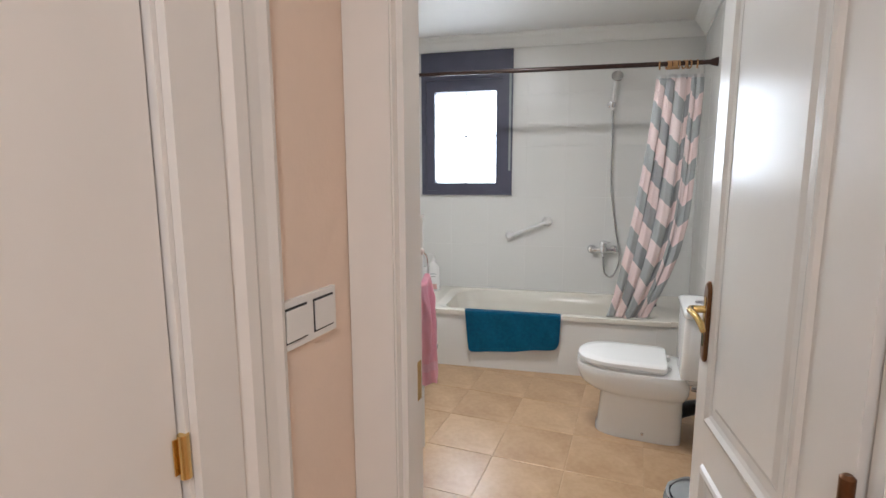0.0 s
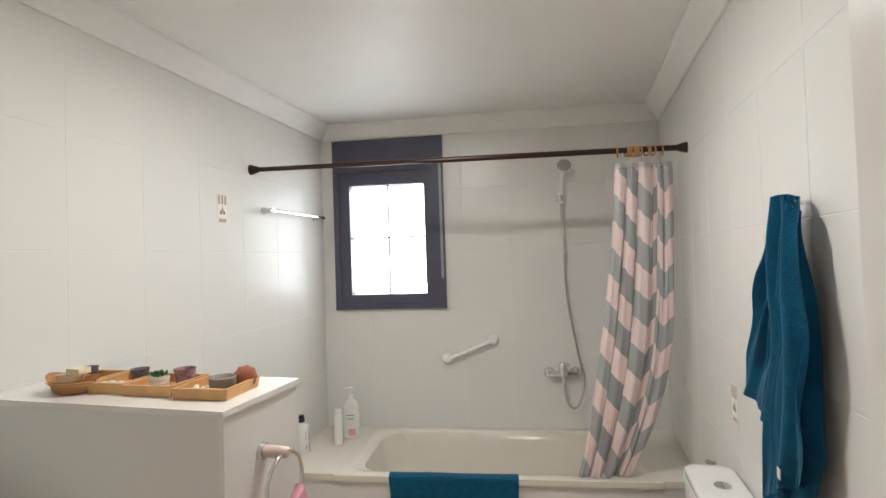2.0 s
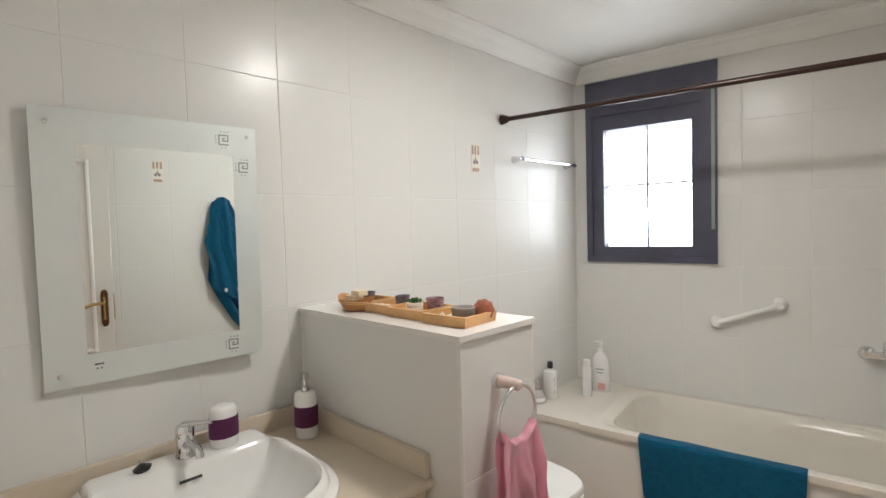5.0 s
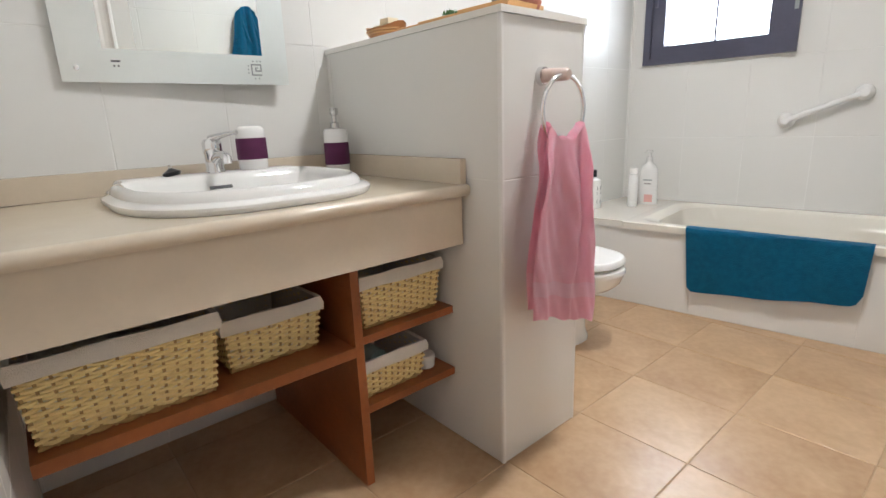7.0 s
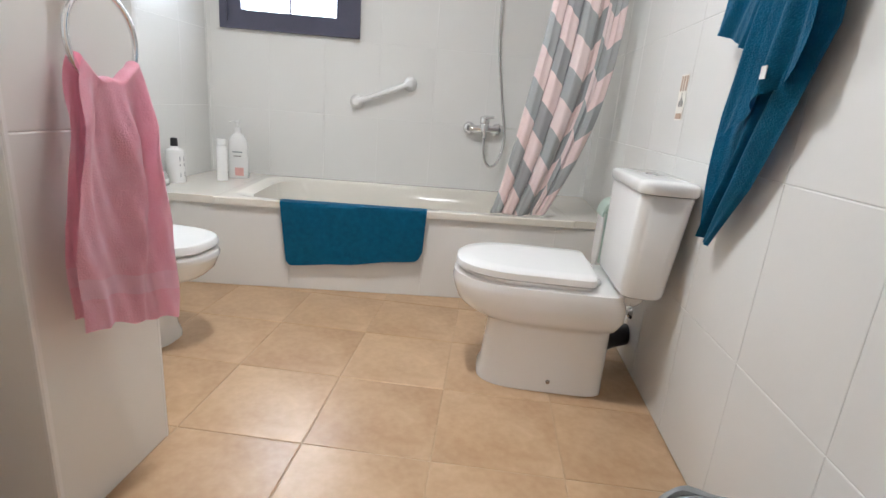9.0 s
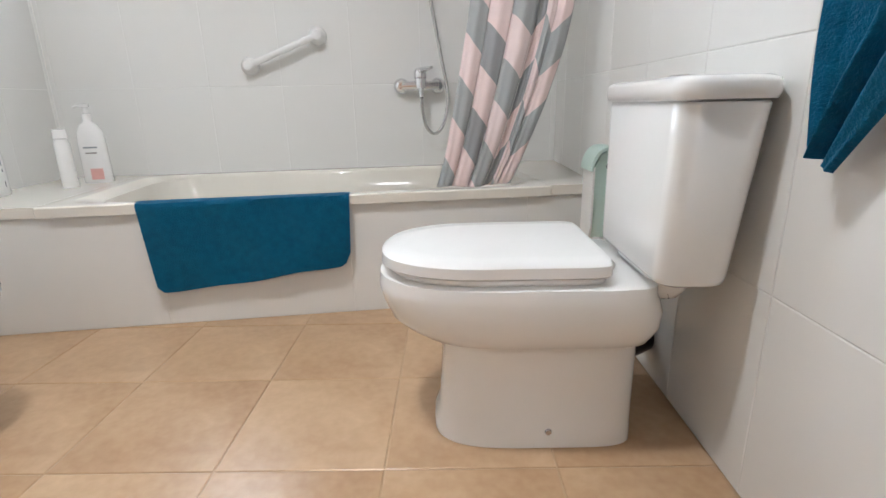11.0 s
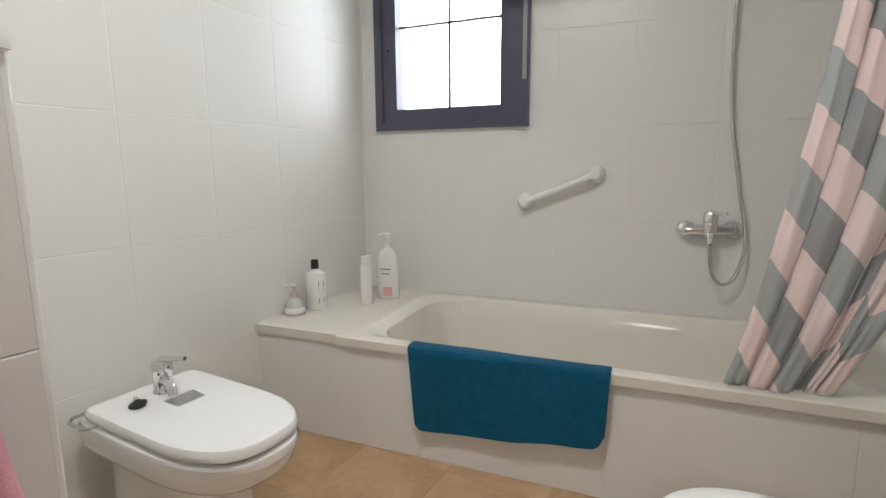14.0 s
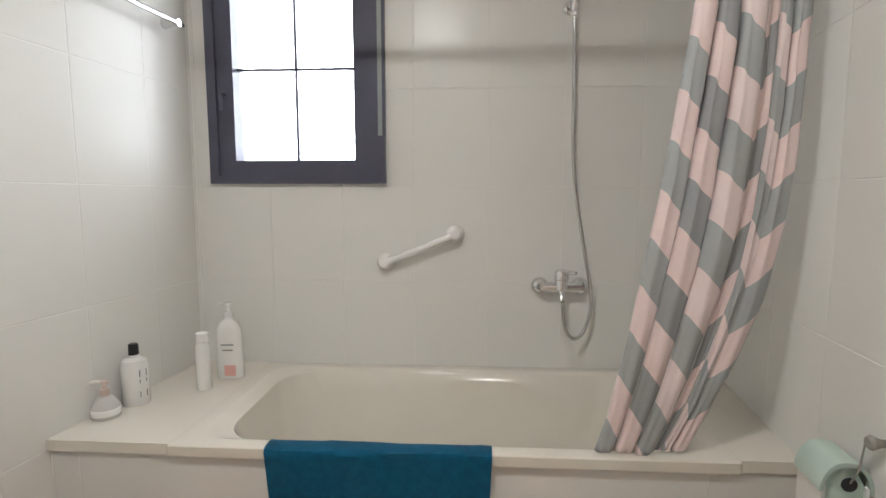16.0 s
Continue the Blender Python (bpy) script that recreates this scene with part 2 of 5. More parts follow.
def tube(points, r, seg=10, bm=None, closed=False):
    """A round bar along points; r is one radius or one for each point."""
    pts = [Vector(p) for p in points]
    n = len(pts)
    rings = []
    side = None
    for i, p in enumerate(pts):
        if closed:
            d = pts[(i + 1) % n] - pts[i - 1]
        else:
            d = pts[min(i + 1, n - 1)] - pts[max(i - 1, 0)]
        d.normalize()
        if side is None:
            side = d.orthogonal().normalized()
        else:
            side = (side - d * side.dot(d)).normalized()
        up = d.cross(side)
        rr = r[i] if isinstance(r, (list, tuple)) else r
        rings.append([p + (side * math.cos(a) + up * math.sin(a)) * rr for a in (2 * math.pi * k / seg for k in range(seg))])
    if closed:
        rings.append(rings[0])
        bm = loft(rings, (False, False), bm)
        bmesh.ops.remove_doubles(bm, verts=bm.verts, dist=1e-5)
        return bm
    return loft(rings, bm=bm)


def cloth(fn, nu, nv, thick, material, name, parent, label="", index=None):
    """A sheet fn(s, t) -> point, given thickness."""
    bm = bmesh.new()
    g = [[bm.verts.new(fn(i / nu, j / nv)) for i in range(nu + 1)] for j in range(nv + 1)]
    for j in range(nv):
        for i in range(nu):
            f = bm.faces.new((g[j][i], g[j][i + 1], g[j + 1][i + 1], g[j + 1][i]))
            if index:
                f.material_index = index(i, j)
    if thick:
        bmesh.ops.solidify(bm, geom=bm.faces[:], thickness=thick)
    return part(name, bm, material, parent, label, smooth=True)


def dshape(back, front, hw, nf=2.3, nb=5.0, k=40, y=0.0, z=0.0, mid=0.5):
    """A seat-like outline: squarish at its back, round at its front; back and front are places on x."""
    cx = back + (front - back) * mid
    out = []
    for i in range(k):
        a = 2 * math.pi * (i + 0.5) / k
        c, s = math.cos(a), math.sin(a)
        n, ax = (nf, front - cx) if c > 0 else (nb, cx - back)
        out.append((cx + math.copysign(abs(c) ** (2 / n), c) * ax, y + math.copysign(abs(s) ** (2 / n), s) * hw, z))
    return out


def rrect(x0, x1, y0, y1, r, z, k=8):
    out = []
    for cx, cy, a0 in ((x1 - r, y1 - r, 0), (x0 + r, y1 - r, 90), (x0 + r, y0 + r, 180), (x1 - r, y0 + r, 270)):
        for i in range(k + 1):
            a = radians(a0 + 90 * i / k)
            out.append((cx + r * math.cos(a), cy + r * math.sin(a), z))
    return out


def frame_of(origin, u, w):
    """A pose whose x runs along u and whose y runs along w; z completes them."""
    u, w = Vector(u).normalized(), Vector(w).normalized()
    n = u.cross(w)
    return Matrix(((u.x, w.x, n.x, origin[0]), (u.y, w.y, n.y, origin[1]), (u.z, w.z, n.z, origin[2]), (0, 0, 0, 1)))


TILES = {}


def tile_mesh(w, h, t, kind):
    key = (round(w, 4), round(h, 4), kind)
    if key not in TILES:
        bm, e = bmesh.new(), min(0.0022, w / 4, h / 4)
        loft([[(0, 0, 0), (w, 0, 0), (w, h, 0), (0, h, 0)], [(0, 0, t * 0.4), (w, 0, t * 0.4), (w, h, t * 0.4), (0, h, t * 0.4)],
              [(e, e, t), (w - e, e, t), (w - e, h - e, t), (e, h - e, t)]], (False, True), bm)
        me = bpy.data.meshes.new("tile")
        bm.to_mesh(me); bm.free()
        me.materials.append(M[kind])
        TILES[key] = me
    return TILES[key]


def cut(rects, hole):
    out = []
    hx0, hx1, hy0, hy1 = hole
    for x0, x1, y0, y1 in rects:
        if hx1 <= x0 or hx0 >= x1 or hy1 <= y0 or hy0 >= y1:
            out.append((x0, x1, y0, y1)); continue
        if hx0 > x0: out.append((x0, hx0, y0, y1))
        if hx1 < x1: out.append((hx1, x1, y0, y1))
        a, b = max(x0, hx0), min(x1, hx1)
        if hy0 > y0: out.append((a, b, y0, hy0))
        if hy1 < y1: out.append((a, b, hy1, y1))
    return out


def tiling(parent, origin, u, w, us, ws, kind="tile", t=0.0016, gap=0.0012, holes=(), tilt=0.0005):
    """Lay tiles over a plane, edge lists us and ws giving the joints."""
    base = frame_of(origin, u, w)
    for a, b in zip(us, us[1:]):
        for c, d in zip(ws, ws[1:]):
            rects = [(a + gap / 2, b - gap / 2, c + gap / 2, d - gap / 2)]
            for h in holes:
                rects = cut(rects, h)
            for x0, x1, y0, y1 in rects:
                if x1 - x0 < 0.006 or y1 - y0 < 0.006:
                    continue
                ob = new("tile", tile_mesh(x1 - x0, y1 - y0, t, kind))
                ob.matrix_basis = parent.matrix_basis.inverted() @ base @ pose(x0, y0, random.uniform(-0.0002, 0.0002), math.degrees(random.uniform(-tilt, tilt)), math.degrees(random.uniform(-tilt, tilt)), 0)
                ob.parent = parent


def structure(name, bm, material, label="", bevel=0.0):
    return tagged(part(name, bm, material, bevel=bevel), label, "", "", "structure")


def steps(a, b, first, size):
    """Joints from a to b with one at first and the rest size apart."""
    out, k = [a], math.ceil((a - first) / size)
    while first + k * size < b:
        if first + k * size > a + 0.004:
            out.append(first + k * size)
        k += 1
    return out + [b]


# ---- setting ----
def lx(y):
    return -0.0195 * (y - 0.43)


WT = 0.0016
floor = structure("floor", box(-0.4, 3.2, -3.0, 4.3, -0.12, -0.0020), "floor_grout", "sandy beige ceramic tiled floor with thin joints")
wall_west = structure("wall_west", prism([(lx(0.3) - WT, 0.30), (lx(3.7) - WT, 3.75), (-0.35, 3.75), (-0.35, 0.30)], 0, 2.6), "grout", "white glazed tiled wall behind the vanity")
wall_east = structure("wall_east", box(RIGHT + WT, 2.45, 0.30, 4.15, 0, 2.6), "grout", "white glazed tiled wall beside the toilet")
WU0, WU1, WZ0, WZ1 = 0.083, 0.845, 1.25, 2.40


def back_wall():
    bm = bmesh.new()
    a, b, lo, hi = -0.35, BACK_LEN + 0.3, -0.32, -WT
    for x0, x1, z0, z1 in ((a, WU0, 0, 2.6), (WU1, b, 0, 2.6), (WU0, WU1, 0, WZ0), (WU0, WU1, WZ1, 2.6)):
        box(x0, x1, lo, hi, z0, z1, bm)
    bm.transform(TUB)
    return structure("wall_north", bm, "grout", "white glazed tiled wall with a small window over the tub")


wall_north = back_wall()
# entrance wall with the door opening
JL, JR, DOORTOP = 1.383, 2.118, 2.03
bm = box(-0.35, JL - 0.03, 0.32, FRONT - WT, 0, 2.6)
box(JR + 0.03, 2.8, 0.32, FRONT - WT, 0, 2.6, bm)
box(JL - 0.03, JR + 0.03, 0.32, FRONT - WT, DOORTOP + 0.03, 2.6, bm)
wall_south = structure("wall_south", bm, "grout", "white tiled entrance wall with a door opening")
ceiling = structure("ceiling", box(-0.35, 2.45, 0.30, 4.2, CEIL, CEIL + 0.1), "ceiling", "white painted bathroom ceiling")


def cornice():
    prof = [(0, 0.10), (0.012, 0.10), (0.018, 0.085), (0.03, 0.07), (0.05, 0.045), (0.07, 0.03), (0.078, 0.018), (0.09, 0.012), (0.09, 0), (0, 0)]
    a, b, c, d = Vector((lx(FRONT), FRONT, 0)), C0.copy(), C0 + U * BACK_LEN, Vector((RIGHT, FRONT, 0))
    ring = [a, b, c, d]
    cen = sum(ring, Vector()) / 4
    secs = []
    for i, p in enumerate(ring):
        d0, d1 = (p - ring[i - 1]).normalized(), (ring[(i + 1) % 4] - p).normalized()
        n0, n1 = Vector((d0.y, -d0.x, 0)), Vector((d1.y, -d1.x, 0))
        m = (n0 + n1) / (1 + n0.dot(n1))
        secs.append([(p.x + m.x * o, p.y + m.y * o, CEIL - h) for o, h in prof])
    return structure("cornice_trim", loft(secs + [secs[0]], (False, False)), "cove", "white plaster cove cornice")


cornice()

# half wall
HX, HY0, HY1, HZ = 0.80, 1.435, 1.774, 1.197
half_wall = structure("half_wall", box(-0.05, HX - WT, HY0 + WT, HY1 - WT, 0, HZ), "grout", "low tiled partition wall between vanity and bidet")
structure("half_wall_trim", box(-0.03, HX + 0.006, HY0 - 0.004, HY1 + 0.004, HZ, HZ + 0.016), "deck", "white stone slab capping the low partition", bevel=0.006)
for k, ey in enumerate((HY0, HY1)):
    s = 1 if k == 0 else -1
    prof = [(HX - 0.010, ey - s * 0.0005), (HX - 0.003, ey - s * 0.0007), (HX + 0.0005, ey + s * 0.003), (HX + 0.0007, ey + s * 0.010), (HX - 0.010, ey + s * 0.010)]
    structure("half_wall_corner_trim", prism(prof, 0, HZ), "plastic_white", "white rounded corner strip of the low partition")

# hall outside the door
HW = 1.29
bm = box(HW - 0.12, HW, 0.10, 0.32, 0, 2.6)
box(HW - 0.12, HW, -0.85, 0.10, 2.06, 2.6, bm)
box(HW - 0.12, HW, -3.0, -0.85, 0, 2.6, bm)
structure("hall_wall_west", bm, "peach", "peach painted hall wall")
structure("hall_wall_east", box(2.6, 2.72, -3.0, 0.32, 0, 2.6), "peach", "peach painted hall wall")
structure("hall_wall_south", box(HW - 0.12, 2.72, -3.1, -3.0, 0, 2.6), "peach", "peach painted hall wall")
structure("hall_wall_north", box(JR + 0.03, 2.6, 0.312, 0.319, 0, 2.6), "peach", "peach painted wall beside the bathroom door")
structure("hall_ceiling", box(HW - 0.12, 2.72, -3.1, 0.30, CEIL, CEIL + 0.1), "ceiling", "white hall ceiling")


# ---- window ----
def window():
    win = tagged(new("window_1"), "small dark-framed casement window with a bright pane grid", "window", "", "structure")
    win.matrix_world = TUB

    def p(name, bm, material, label="", bevel=0.003):
        return part(name, bm, material, win, label, bevel=bevel)

    a, b, z0, z1 = WU0 - 0.006, WU1 + 0.006, WZ0 - 0.012, WZ1 + 0.01
    p("shutter_box", box(a, b, -0.10, 0.024, 2.245, z1), "window", "dark roller shutter box", 0.004)
    p("window_sill", box(a, b, -0.14, 0.022, z0, z0 + 0.035), "window")
    for name, x0, x1, q0, q1 in (("window_frame", a, a + 0.04, z0 + 0.035, 2.245), ("window_frame", b - 0.085, b, z0 + 0.035, 2.245), ("window_frame", a + 0.04, b - 0.085, 2.19, 2.245)):
        p(name, box(x0, x1, -0.10, 0.02, q0, q1), "window")
    s0, s1, y0, y1 = a + 0.04, b - 0.085, z0 + 0.035, 2.19
    for x0, x1, q0, q1 in ((s0, s0 + 0.072, y0, y1), (s1 - 0.05, s1, y0, y1), (s0 + 0.072, s1 - 0.05, y0, y0 + 0.065), (s0 + 0.072, s1 - 0.05, 2.095, y1)):
        p("sash", box(x0, x1, -0.075, 0.006, q0, q1), "window", bevel=0.005)
    g0, g1, h0, h1 = s0 + 0.072, s1 - 0.05, y0 + 0.065, 2.095
    xm, zm = (g0 + g1) / 2, h0 + 0.52 * (h1 - h0)
    p("glazing_bar", box(xm - 0.005, xm + 0.005, -0.05, -0.035, h0, h1), "window", bevel=0.002)
    p("glazing_bar", box(g0, g1, -0.0495, -0.0355, zm - 0.005, zm + 0.005), "window", bevel=0.002)
    pane = p("pane", box(g0, g1, -0.066, -0.060, h0, h1), "glass", bevel=0)
    pane.visible_shadow = False
    p("handle", tube([(s0 + 0.03, 0.006, 1.62), (s0 + 0.03, 0.035, 1.62), (s0 + 0.03, 0.04, 1.55)], 0.007, 8), "window", bevel=0)
    p("shutter_strap", box(b - 0.030, b - 0.012, 0.021, 0.024, 1.44, 2.245), "grey_mark", bevel=0)
    p("strap_winder", box(b - 0.042, b + 0.002, 0.02, 0.042, z0, 1.435), "window", bevel=0.006)


window()
back = part("sky_backdrop", box(-2.2, 4.5, -0.02, 0, -1.0, 5.0), "sky_card", m=TUB @ pose(0, -2.2, 0))
tagged(back, "overexposed white daylight outside the window", "", "", "structure")


# ---- doors ----
def door_leaf(name, w, label, panels, m, handle_at=None, two_sided=True):
    d = tagged(new(name), label, "door", "", "structure")
    d.matrix_world = m
    t = 0.036
    part("leaf", box(0, w, 0, t, 0.008, 2.02), "white_lacquer", d, bevel=0.003)
    for x0, x1, z0, z1 in panels:
        for side in ((0, -1), (t, 1)) if two_sided else ((0, -1),):
            y, s = side
            prof = [(0, 0), (0.006, 0.008), (0.016, 0.011), (0.028, 0.004), (0.040, 0.0012)]
            secs = [[(x0 + o, y + s * h, z0 + o), (x1 - o, y + s * h, z0 + o), (x1 - o, y + s * h, z1 - o), (x0 + o, y + s * h, z1 - o)] for o, h in prof]
            part("panel_moulding", loft(secs, (False, False)), "white_lacquer", d)
            e = 0.062
            part("panel", loft([[(x0 + o, y + s * h, z0 + o), (x1 - o, y + s * h, z0 + o), (x1 - o, y + s * h, z1 - o), (x0 + o, y + s * h, z1 - o)] for o, h in ((e, 0), (e + 0.014, 0.005))], (False, True)), "white_lacquer", d)
    return d


def lever(parent, x, z, y, s, flip):
    """A long bronze plate with a brass lever."""
    secs = []
    for r, h in ((1.0, 0), (1.0, 0.005), (0.8, 0.009)):
        ring = []
        for k in range(28):
            a = 2 * math.pi * k / 28
            cx, cz = math.cos(a), math.sin(a)
            ring.append((x + 0.019 * r * cx, y + s * h, z + math.copysign(0.082, cz) * (1 if abs(cz) > 0 else 0) + 0.032 * r * cz))
        secs.append(ring)
    plate = part("handle_plate", loft(secs), "bronze", parent, "brown bronze handle plate", smooth=True)
    inlay = part("plate_inlay", box(x - 0.006, x + 0.006, min(y + s * 0.008, y + s * 0.0105), max(y + s * 0.008, y + s * 0.0105), z - 0.07, z + 0.07), "brass", plate)
    pts = [(x, y, z + 0.035), (x, y + s * 0.03, z + 0.035), (x, y + s * 0.045, z + 0.035), (x - flip * 0.02, y + s * 0.052, z + 0.036), (x - flip * 0.06, y + s * 0.05, z + 0.032), (x - flip * 0.095, y + s * 0.046, z + 0.018), (x - flip * 0.11, y + s * 0.046, z + 0.006)]
    part("lever", tube(pts, [0.010, 0.010, 0.010, 0.0095, 0.0085, 0.0085, 0.007], 12), "brass", parent, "polished brass lever", smooth=True)


HINGE = Vector((2.128, 0.388, 0))
EDGE = Vector((1.997, 1.075, 0))
du = (EDGE - HINGE).normalized()
LEAF = 0.70
PAN = [(0.150, LEAF - 0.088, 0.735, 1.90), (0.150, LEAF - 0.088, 0.14, 0.615)]
door = door_leaf("door_1", LEAF, "open white panelled bathroom door with a brass handle", PAN, Matrix(((du.x, -du.y, 0, HINGE.x), (du.y, du.x, 0, HINGE.y), (0, 0, 1, 0), (0, 0, 0, 1))))
lever(door, LEAF - 0.045, 1.005, 0.036, 1, 1)
lever(door, LEAF - 0.045, 1.005, 0.0, -1, 1)
part("latch", box(LEAF, LEAF + 0.004, 0.012, 0.024, 0.93, 1.09), "brass", door, "brass latch plate")
for z in (0.25, 0.912, 1.78):
    part("hinge", tube([(0.0, 0.046, z - 0.055), (0.0, 0.046, z - 0.05), (0.0, 0.046, z + 0.05), (0.0, 0.046, z + 0.055)], [0.006, 0.011, 0.011, 0.006], 12), "bronze", door, "bronze hinge", smooth=True)


def frame_set():
    fr = tagged(new("door_frame"), "white lacquered door frame with moulded architraves", "door frame", "", "structure")

    def p(name, bm, bevel=0.004):
        part(name, bm, "white_lacquer", fr, bevel=bevel)

    p("jamb", box(JL - 0.028, JL, 0.312, FRONT + 0.0, 0, DOORTOP + 0.028))
    p("jamb", box(JR, JR + 0.028, 0.312, FRONT + 0.0, 0, DOORTOP + 0.028))
    p("head", box(JL, JR, 0.312, FRONT + 0.0, DOORTOP, DOORTOP + 0.028))
    p("stop", box(JL, JL + 0.012, 0.33, 0.375, 0, DOORTOP))
    p("stop", box(JR - 0.012, JR, 0.33, 0.375, 0, DOORTOP))
    p("architrave", box(HW + 0.002, JL - 0.003, 0.307, 0.312, 0, DOORTOP + 0.09), 0.003)
    p("architrave", box(JR + 0.005, JR + 0.08, 0.296, 0.312, 0, DOORTOP + 0.09))
    p("architrave", box(JL - 0.005, JR + 0.005, 0.296, 0.312, DOORTOP + 0.006, DOORTOP + 0.09))
    p("architrave", box(JL - 0.08, JL - 0.022, FRONT + 0.001, FRONT + 0.008, 0, DOORTOP + 0.08))
    p("architrave", box(JR + 0.022, JR + 0.08, FRONT + 0.001, FRONT + 0.008, 0, DOORTOP + 0.08))
    p("architrave", box(JL - 0.022, JR + 0.022, FRONT + 0.001, FRONT + 0.008, DOORTOP + 0.022, DOORTOP + 0.08))
    part("strike_plate", box(JL, JL + 0.002, 0.398, 0.416, 0.955, 1.035), "brass", fr, "small brass strike plate")


frame_set()


def hall_door():
    d = tagged(new("door_2"), "closed white door in the peach hall wall", "door", "", "structure")
    part("leaf", box(HW - 0.045, HW - 0.012, -0.85, -0.062, 0.008, 2.03), "white_lacquer", d, bevel=0.003)
    part("jamb", box(HW - 0.12, HW - 0.002, -0.058, 0.098, 0, 2.05), "white_lacquer", d, bevel=0.004)
    prof = [(0, 0.004), (0.003, 0.012), (0.014, 0.016), (0.030, 0.012), (0.052, 0.012), (0.062, 0.018), (0.082, 0.018), (0.092, 0.010), (0.098, 0.004)]
    secs = [[(HW + h, 0.116 - o, z) for o, h in prof] for z in (0, 2.12)]
    part("architrave", loft([s + [(HW, 0.116 - 0.098, s[0][2]), (HW, 0.116, s[0][2])] for s in secs]), "white_lacquer", d)
    part("architrave", box(HW - 0.001, HW + 0.012, -0.052, 0.016, 0, 2.1), "white_lacquer", d, bevel=0.004)
    h = part("hinge", tube([(HW - 0.004, -0.060, 1.045), (HW - 0.004, -0.060, 1.10)], 0.007, 10), "brass", d, "small brass hinge", smooth=True)
    part("hinge_leaf", box(HW - 0.011, HW - 0.009, -0.070, -0.060, 1.05, 1.095), "brass", h)


hall_door()


def switch(y, z):
    s = thing("light_switch", "white rocker light switch with dark edge on the peach wall", "light switch", "switches by the bathroom door")
    part("cover_plate", box(HW, HW + 0.008, y - 0.036, y + 0.036, z - 0.038, z + 0.038), "plastic_white", s, bevel=0.003)
    part("shadow_gap", box(HW + 0.008, HW + 0.0090, y - 0.0275, y + 0.0275, z - 0.0275, z + 0.0275), "black", s)
    part("rocker", box(HW + 0.0090, HW + 0.0115, y - 0.0245, y + 0.0245, z - 0.0240, z + 0.0240), "plastic_white", s, bevel=0.002)


switch(0.142, 1.18)
switch(0.214, 1.18)


# ---- bathtub ----
def bathtub():
    t = thing("bathtub", "cream built-in bathtub with a white rim and tiled front", "bathtub", m=TUB)
    a, b = 0.296, 1.997
    z = TH - 0.04
    outer = rrect(a, b, 0.004, 0.772, 0.012, z)
    secs = []
    for inset, dz, r in ((0, -0.034, 0.012), (0, -0.004, 0.012), (0.004, 0, 0.012), (0.0065, 0.0003, 0.012), (0.047, 0.0003, 0.095), (0.050, 0.0, 0.10), (0.058, -0.004, 0.13), (0.066, -0.016, 0.15), (0.085, -0.10, 0.16), (0.11, -0.24, 0.16), (0.14, -0.31, 0.15), (0.20, -0.335, 0.12), (0.26, -0.34, 0.08)):
        extra = 0.10 if inset > 0.06 else 0.02 if inset > 0.045 else 0.0
        secs.append(rrect(a + inset + extra * 0.6, b - inset - extra * 0.3, 0.004 + inset, 0.772 - inset, r, z + dz, 10))
    part("basin", loft(secs, (False, True)), "bath", t, "cream enamel basin", smooth=True)
    part("drain", lathe([(0.0, 0.0), (0.03, 0.0), (0.032, 0.003), (0.0, 0.004)], 20, at=(1.75, 0.38, z - 0.34)), "chrome", t, "chrome drain")
    part("overflow", lathe([(0.001, 0), (0.032, 0), (0.030, 0.006), (0.001, 0.010)], 20), "chrome", t, "chrome overflow cap", smooth=True, m=None).matrix_local = pose(1.885, 0.40, z - 0.12, 0, -80, 0)
    return t


bathtub()


def rim_knob():
    k = thing("bath_stopper", "small black rubber bath stopper on the tub rim", "bath stopper", m=TUB @ pose(1.955, 0.335, TH - 0.04))
    part("plug", lathe([(0.001, 0), (0.021, 0), (0.023, 0.004), (0.020, 0.016), (0.010, 0.020), (0.008, 0.026), (0.001, 0.028)], 22), "black", k, smooth=True)
    part("ring", tube([(0.010 * math.cos(a), 0.002, 0.034 + 0.010 * math.sin(a)) for a in (2 * math.pi * i / 16 for i in range(16))], 0.0018, 6, closed=True), "steel", k, "steel pull ring", smooth=True)


rim_knob()
tub_ledge = structure("tub_ledge", box(-0.10, 0.303, 0.0, 0.764, TH - 0.0742, TH - 0.0393), "bath", "cream ledge at the end of the tub", bevel=0.0006)
tub_ledge.matrix_world = TUB
tub_side = structure("tub_side_ledge", box(1.990, BACK_LEN + 0.0, 0.0, 0.762, TH - 0.0742, TH - 0.0393), "bath", "cream filler beside the tub", bevel=0.0006)
tub_side.matrix_world = TUB
tub_front = structure("tub_front", box(-0.12, BACK_LEN - 0.08, 0.735, 0.752, 0, TH - 0.0745), "grout", "white tiled front of the built-in tub")
tub_front.matrix_world = TUB


# ---- vanity ----
VY0, VY1, CT = FRONT, HY0, 0.796


